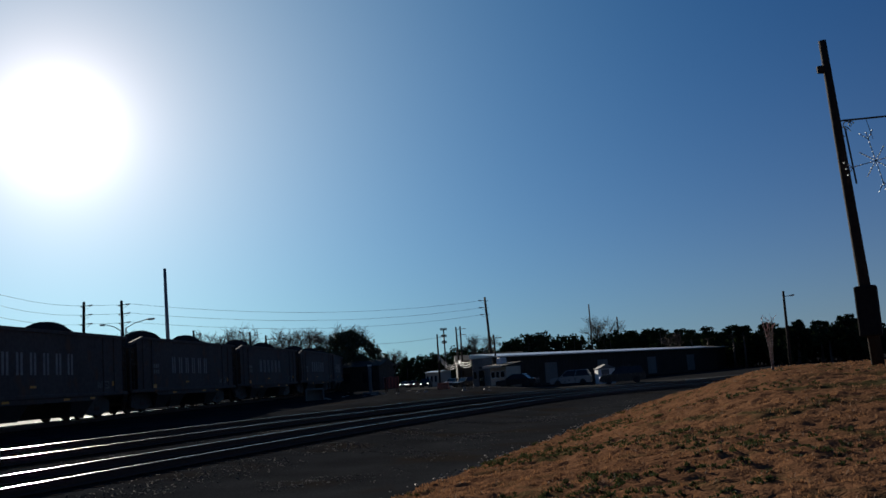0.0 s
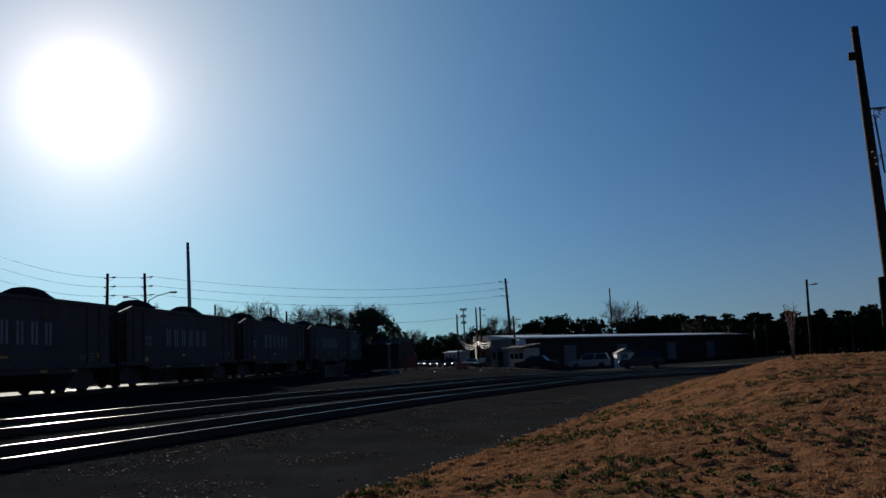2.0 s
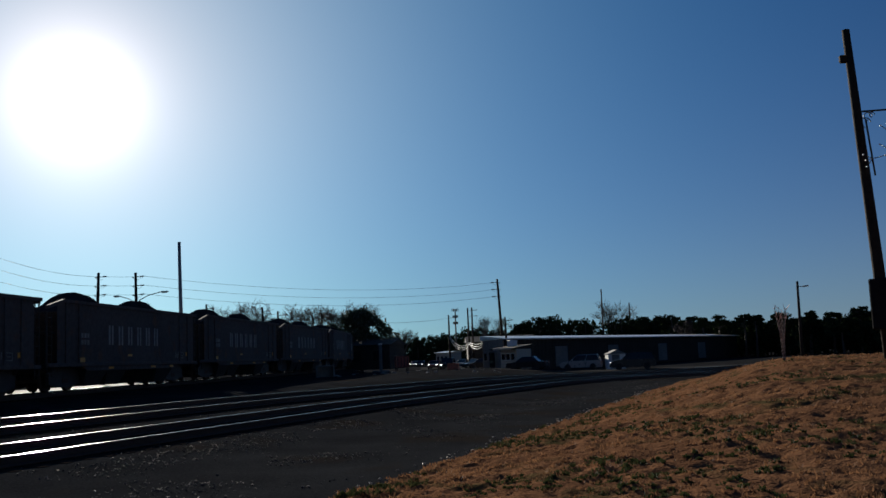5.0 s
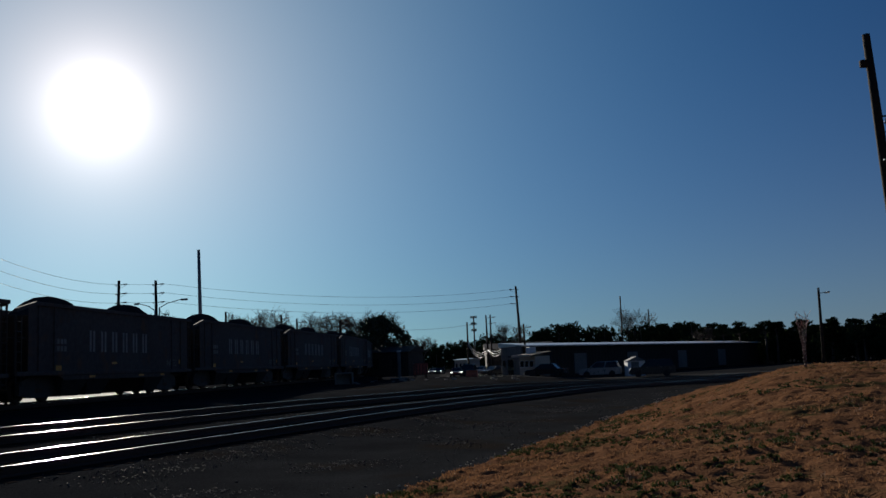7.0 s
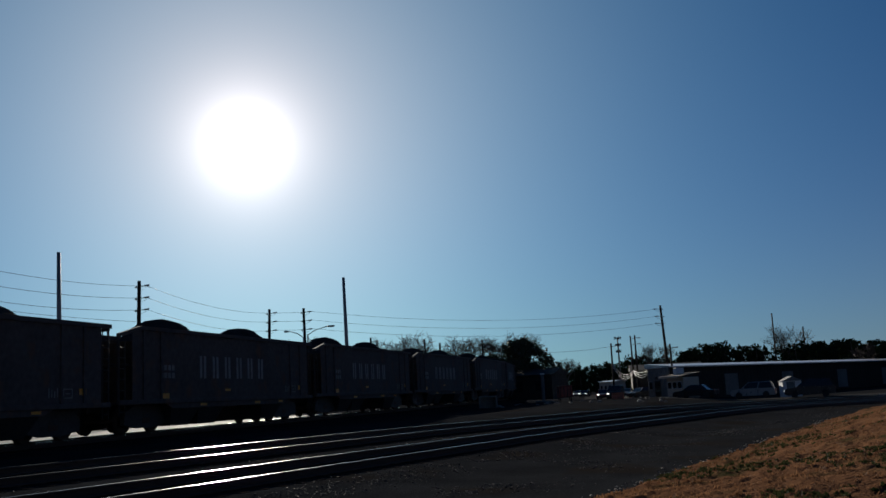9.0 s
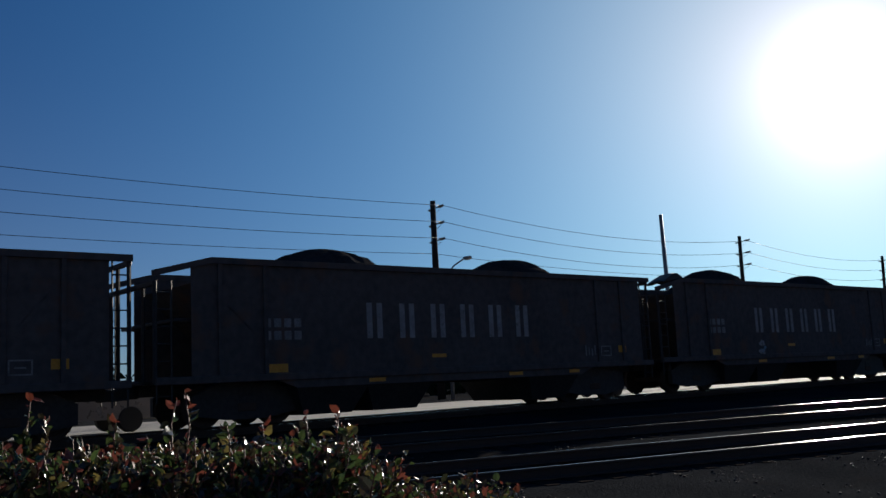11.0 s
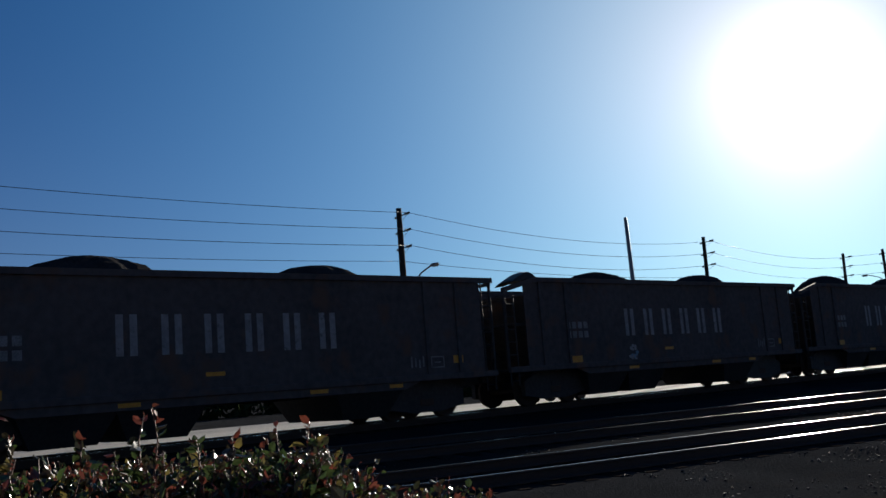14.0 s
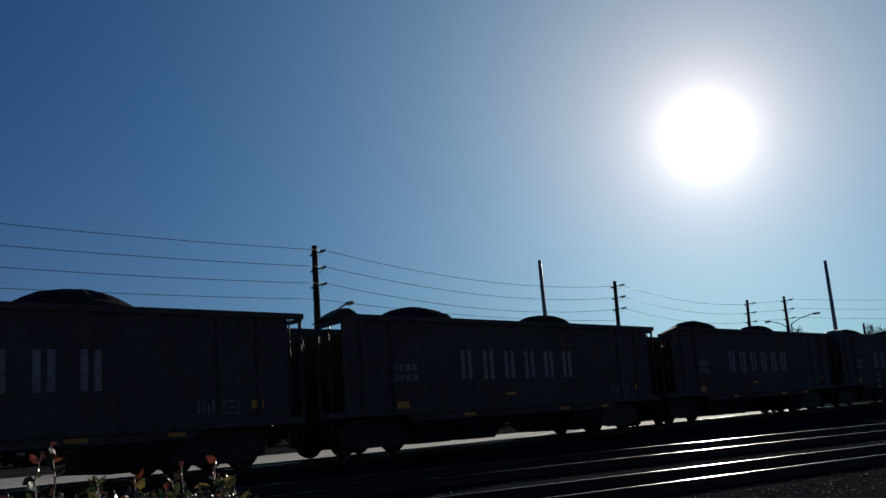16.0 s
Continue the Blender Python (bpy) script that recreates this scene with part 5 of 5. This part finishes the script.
    for name, mat, lst in zip(("green_leaves", "red_leaves", "yellow_leaves", "dark_leaves"), LEAF_MATS, leaf):
        me = Mesh()
        for pts in lst:
            o = len(me.v)
            me.v.extend(tuple(p) for p in pts)
            me.f.extend([(o, o + 1, o + 6), (o + 1, o + 2, o + 7, o + 6), (o + 2, o + 3, o + 7), (o, o + 6, o + 5), (o + 6, o + 7, o + 4, o + 5), (o + 7, o + 3, o + 4)])
        part(name, me, mat, h)["kind"] = "stuff"


hedge()


# ---- loose stones and tufts ----
def stones():
    rnd = random.Random(31)
    me = Mesh()

    def stone(p, s):
        ph = rnd.uniform(0, 6.28)
        rings = []
        for zz, q in ((-0.3, 0.6), (0.1, 1.0), (0.5, 0.55)):
            rings.append([(p[0] + s * q * math.cos(ph + 1.2566 * j) * rnd.uniform(0.75, 1.1), p[1] + s * q * math.sin(ph + 1.2566 * j) * rnd.uniform(0.75, 1.1), p[2] + s * zz * rnd.uniform(0.8, 1.2)) for j in range(5)])
        me.loft(rings)
    for k in range(17000):
        s = rnd.uniform(-6, 34) if k % 3 else rnd.uniform(-4, 70)
        d = rnd.choice((rnd.uniform(5.2, 19), rnd.gauss(7.6, 0.5), rnd.gauss(14.2, 0.4), rnd.gauss(10.0, 0.5)))
        if any(abs(d - q[0]) < 0.12 for q in RAILS):
            continue
        p = at_rail(s, d)
        if noise.noise((p.x * 0.45, p.y * 0.45, 17)) + 0.5 * noise.noise((p.x * 1.6, p.y * 1.6, 9)) < 0.02:
            continue
        stone((p.x, p.y, ground_z(p.x, p.y) + 0.01), rnd.choice((0.010, 0.013, 0.016, 0.019, 0.026)) * rnd.uniform(0.7, 1.2))
    tagged(part("loose_stones", me, STONE), "scattered grey ballast stones on the dark ground", "stones", "", "stuff")
    me2 = Mesh()
    for k in range(420):
        s = rnd.uniform(-2, 40)
        d = 5.05 + 0.25 * noise.noise((s * 0.35, 0, 7)) + rnd.gauss(0.12, 0.16)
        p = Vector((s * AX - d * AY, s * AY + d * AX))
        stone_p = (p.x, p.y, ground_z(p.x, p.y) + 0.02)
        ph = rnd.uniform(0, 6.28)
        sz = rnd.uniform(0.012, 0.034)
        me2.loft([[(stone_p[0] + sz * q * math.cos(ph + 1.2566 * j) * rnd.uniform(0.75, 1.1), stone_p[1] + sz * q * math.sin(ph + 1.2566 * j) * rnd.uniform(0.75, 1.1), stone_p[2] + sz * zz) for j in range(5)] for zz, q in ((-0.3, 0.6), (0.1, 1.0), (0.5, 0.55))])
    tagged(part("edge_stones", me2, PALE_STONE), "pale stones strewn along the foot of the lawn", "stones", "", "stuff")


PALE_STONE = material("pale_stone", (0.27, 0.25, 0.22), 0.7, second=(0.18, 0.165, 0.15), grain=8, patch=3, by_object=0.4)
stones()


def litter():
    rnd = random.Random(41)
    base = None
    for k in range(46):
        x, y = polar(rnd.uniform(1.0, 13.0), rnd.uniform(72, 100))
        if abs(x - TRAIN_X - DRIFT * y) < 3:
            continue
        s = rnd.uniform(0.07, 0.2)
        m = pose(x, y, ground_z(x, y) + 0.01, 0, 0, rnd.uniform(0, 180)) @ Matrix.Diagonal((s, s * rnd.uniform(0.5, 1.6), s * rnd.uniform(0.4, 0.9), 1))
        if base is None:
            base = part("concrete_lump", Mesh().loft([[(q * math.cos(u), q * math.sin(u), z) for u in (0.2, 1.1, 2.3, 3.3, 4.2, 5.4)] for z, q in ((-0.2, 1.0), (0.35, 1.05), (0.8, 0.6))]), PALE_STONE)
            base.matrix_basis = m
            tagged(base, "broken lump of pale concrete lying by the crossing", "rubble", "rubble by the crossing")
        else:
            o = new("concrete_lump", base.data)
            o.matrix_basis = m
            tagged(o, base["label"], base["category"], base["group"])


litter()


def tufts():
    rnd = random.Random(8)
    for name, mat, clumps, label in (("grass_blades", BLADE, 9000, "short dry straw-coloured grass in loose tufts"), ("weed_leaves", WEED, 15000, "low dark green weeds among the dry grass")):
        me = Mesh()
        v, f = me.v, me.f
        weed = name == "weed_leaves"
        for k in range(clumps):
            s = 2.5 + 38 * rnd.random() ** 1.7
            d = 5.0 - rnd.random() ** 1.3 * (4 + 0.75 * s)
            if weed and (noise.noise((s * 0.4, d * 0.4, 2.0)) + 0.6 * noise.noise((s * 1.9, d * 1.9, 6.0)) < (0.12 if d > -1 else 0.32) + 0.014 * max(0, s - 13) or d < -12):
                continue
            size = 1 + 0.6 * noise.noise((s * 0.8, d * 0.8, 5))
            spread = (rnd.uniform(0.02, 0.06) if weed else rnd.uniform(0.04, 0.13)) * size
            for q in range(rnd.randint(10, 20) if weed else rnd.randint(5, 12)):
                u, b = rnd.uniform(0, 6.28), rnd.uniform(0, 6.28)
                g = spread * math.sqrt(rnd.random())
                x, y = s * AX - d * AY + g * math.cos(u), s * AY + d * AX + g * math.sin(u)
                z = bank_z(x, y)
                hgt = (rnd.uniform(0.02, 0.055) if weed else rnd.uniform(0.018, 0.05)) * size * (1.25 - g / (spread + 1e-6) * 0.6)
                w = 0.012 if weed else 0.005 + 0.0007 * s
                lean = hgt * rnd.uniform(0.2, 1.1)
                a = rnd.uniform(0, 6.28)
                cx, cy, ca, sa = x + lean * math.cos(b), y + lean * math.sin(b), math.cos(a), math.sin(a)
                o = len(v)
                if weed:
                    mx, my = (x + cx) / 2, (y + cy) / 2
                    v.extend(((x, y, z - 0.01), (mx + w * ca, my + w * sa, z + hgt * 0.6), (cx, cy, z + hgt), (mx - w * ca, my - w * sa, z + hgt * 0.6)))
                    f.append((o, o + 1, o + 2, o + 3))
                else:
                    v.extend(((x - w * ca, y - w * sa, z - 0.01), (x + w * ca, y + w * sa, z - 0.01), (cx, cy, z + hgt)))
                    f.append((o, o + 1, o + 2))
        tagged(part(name, me, mat), label, "grass", "", "stuff")


tufts()


# ---- what moves ----
def motions():
    for car, c in CARS:
        rows = []
        for t in range(17):
            x, y, h = train_path(c + SPEED * t)
            rows.append((t, pose(x, y, train_z(c + SPEED * t), 0, 0, math.degrees(h))))
        walk(car, rows)
    walk(VAN, [(t, on_ground(az, r, 176)) for t, az, r in ((0, 5.1, 190), (2, 4.75, 172), (3, 4.68, 165), (5.5, 4.35, 146), (7, 4.28, 138), (9, 4.2, 132), (16, 4.2, 132))])
    walk(RED_CAR, [(t, on_ground(az, r, 176)) for t, az, r in ((0, 5.9, 215), (2, 5.65, 190), (3, 5.5, 180), (5.5, 5.1, 160), (6.5, 4.95, 150), (8, 4.85, 142), (9, 4.8, 140), (16, 4.8, 140))])
    walk(TRUCK, [(t, pose(-27.5, 23.2 + 7.0 * (t - 13.0), 0.64)) for t in (0, 8, 16)])
    walk(TRUCK2, [(t, pose(-27.5, 22.5 + 7.0 * (t - 9.8), 0.64)) for t in (0, 8, 16)])


motions()
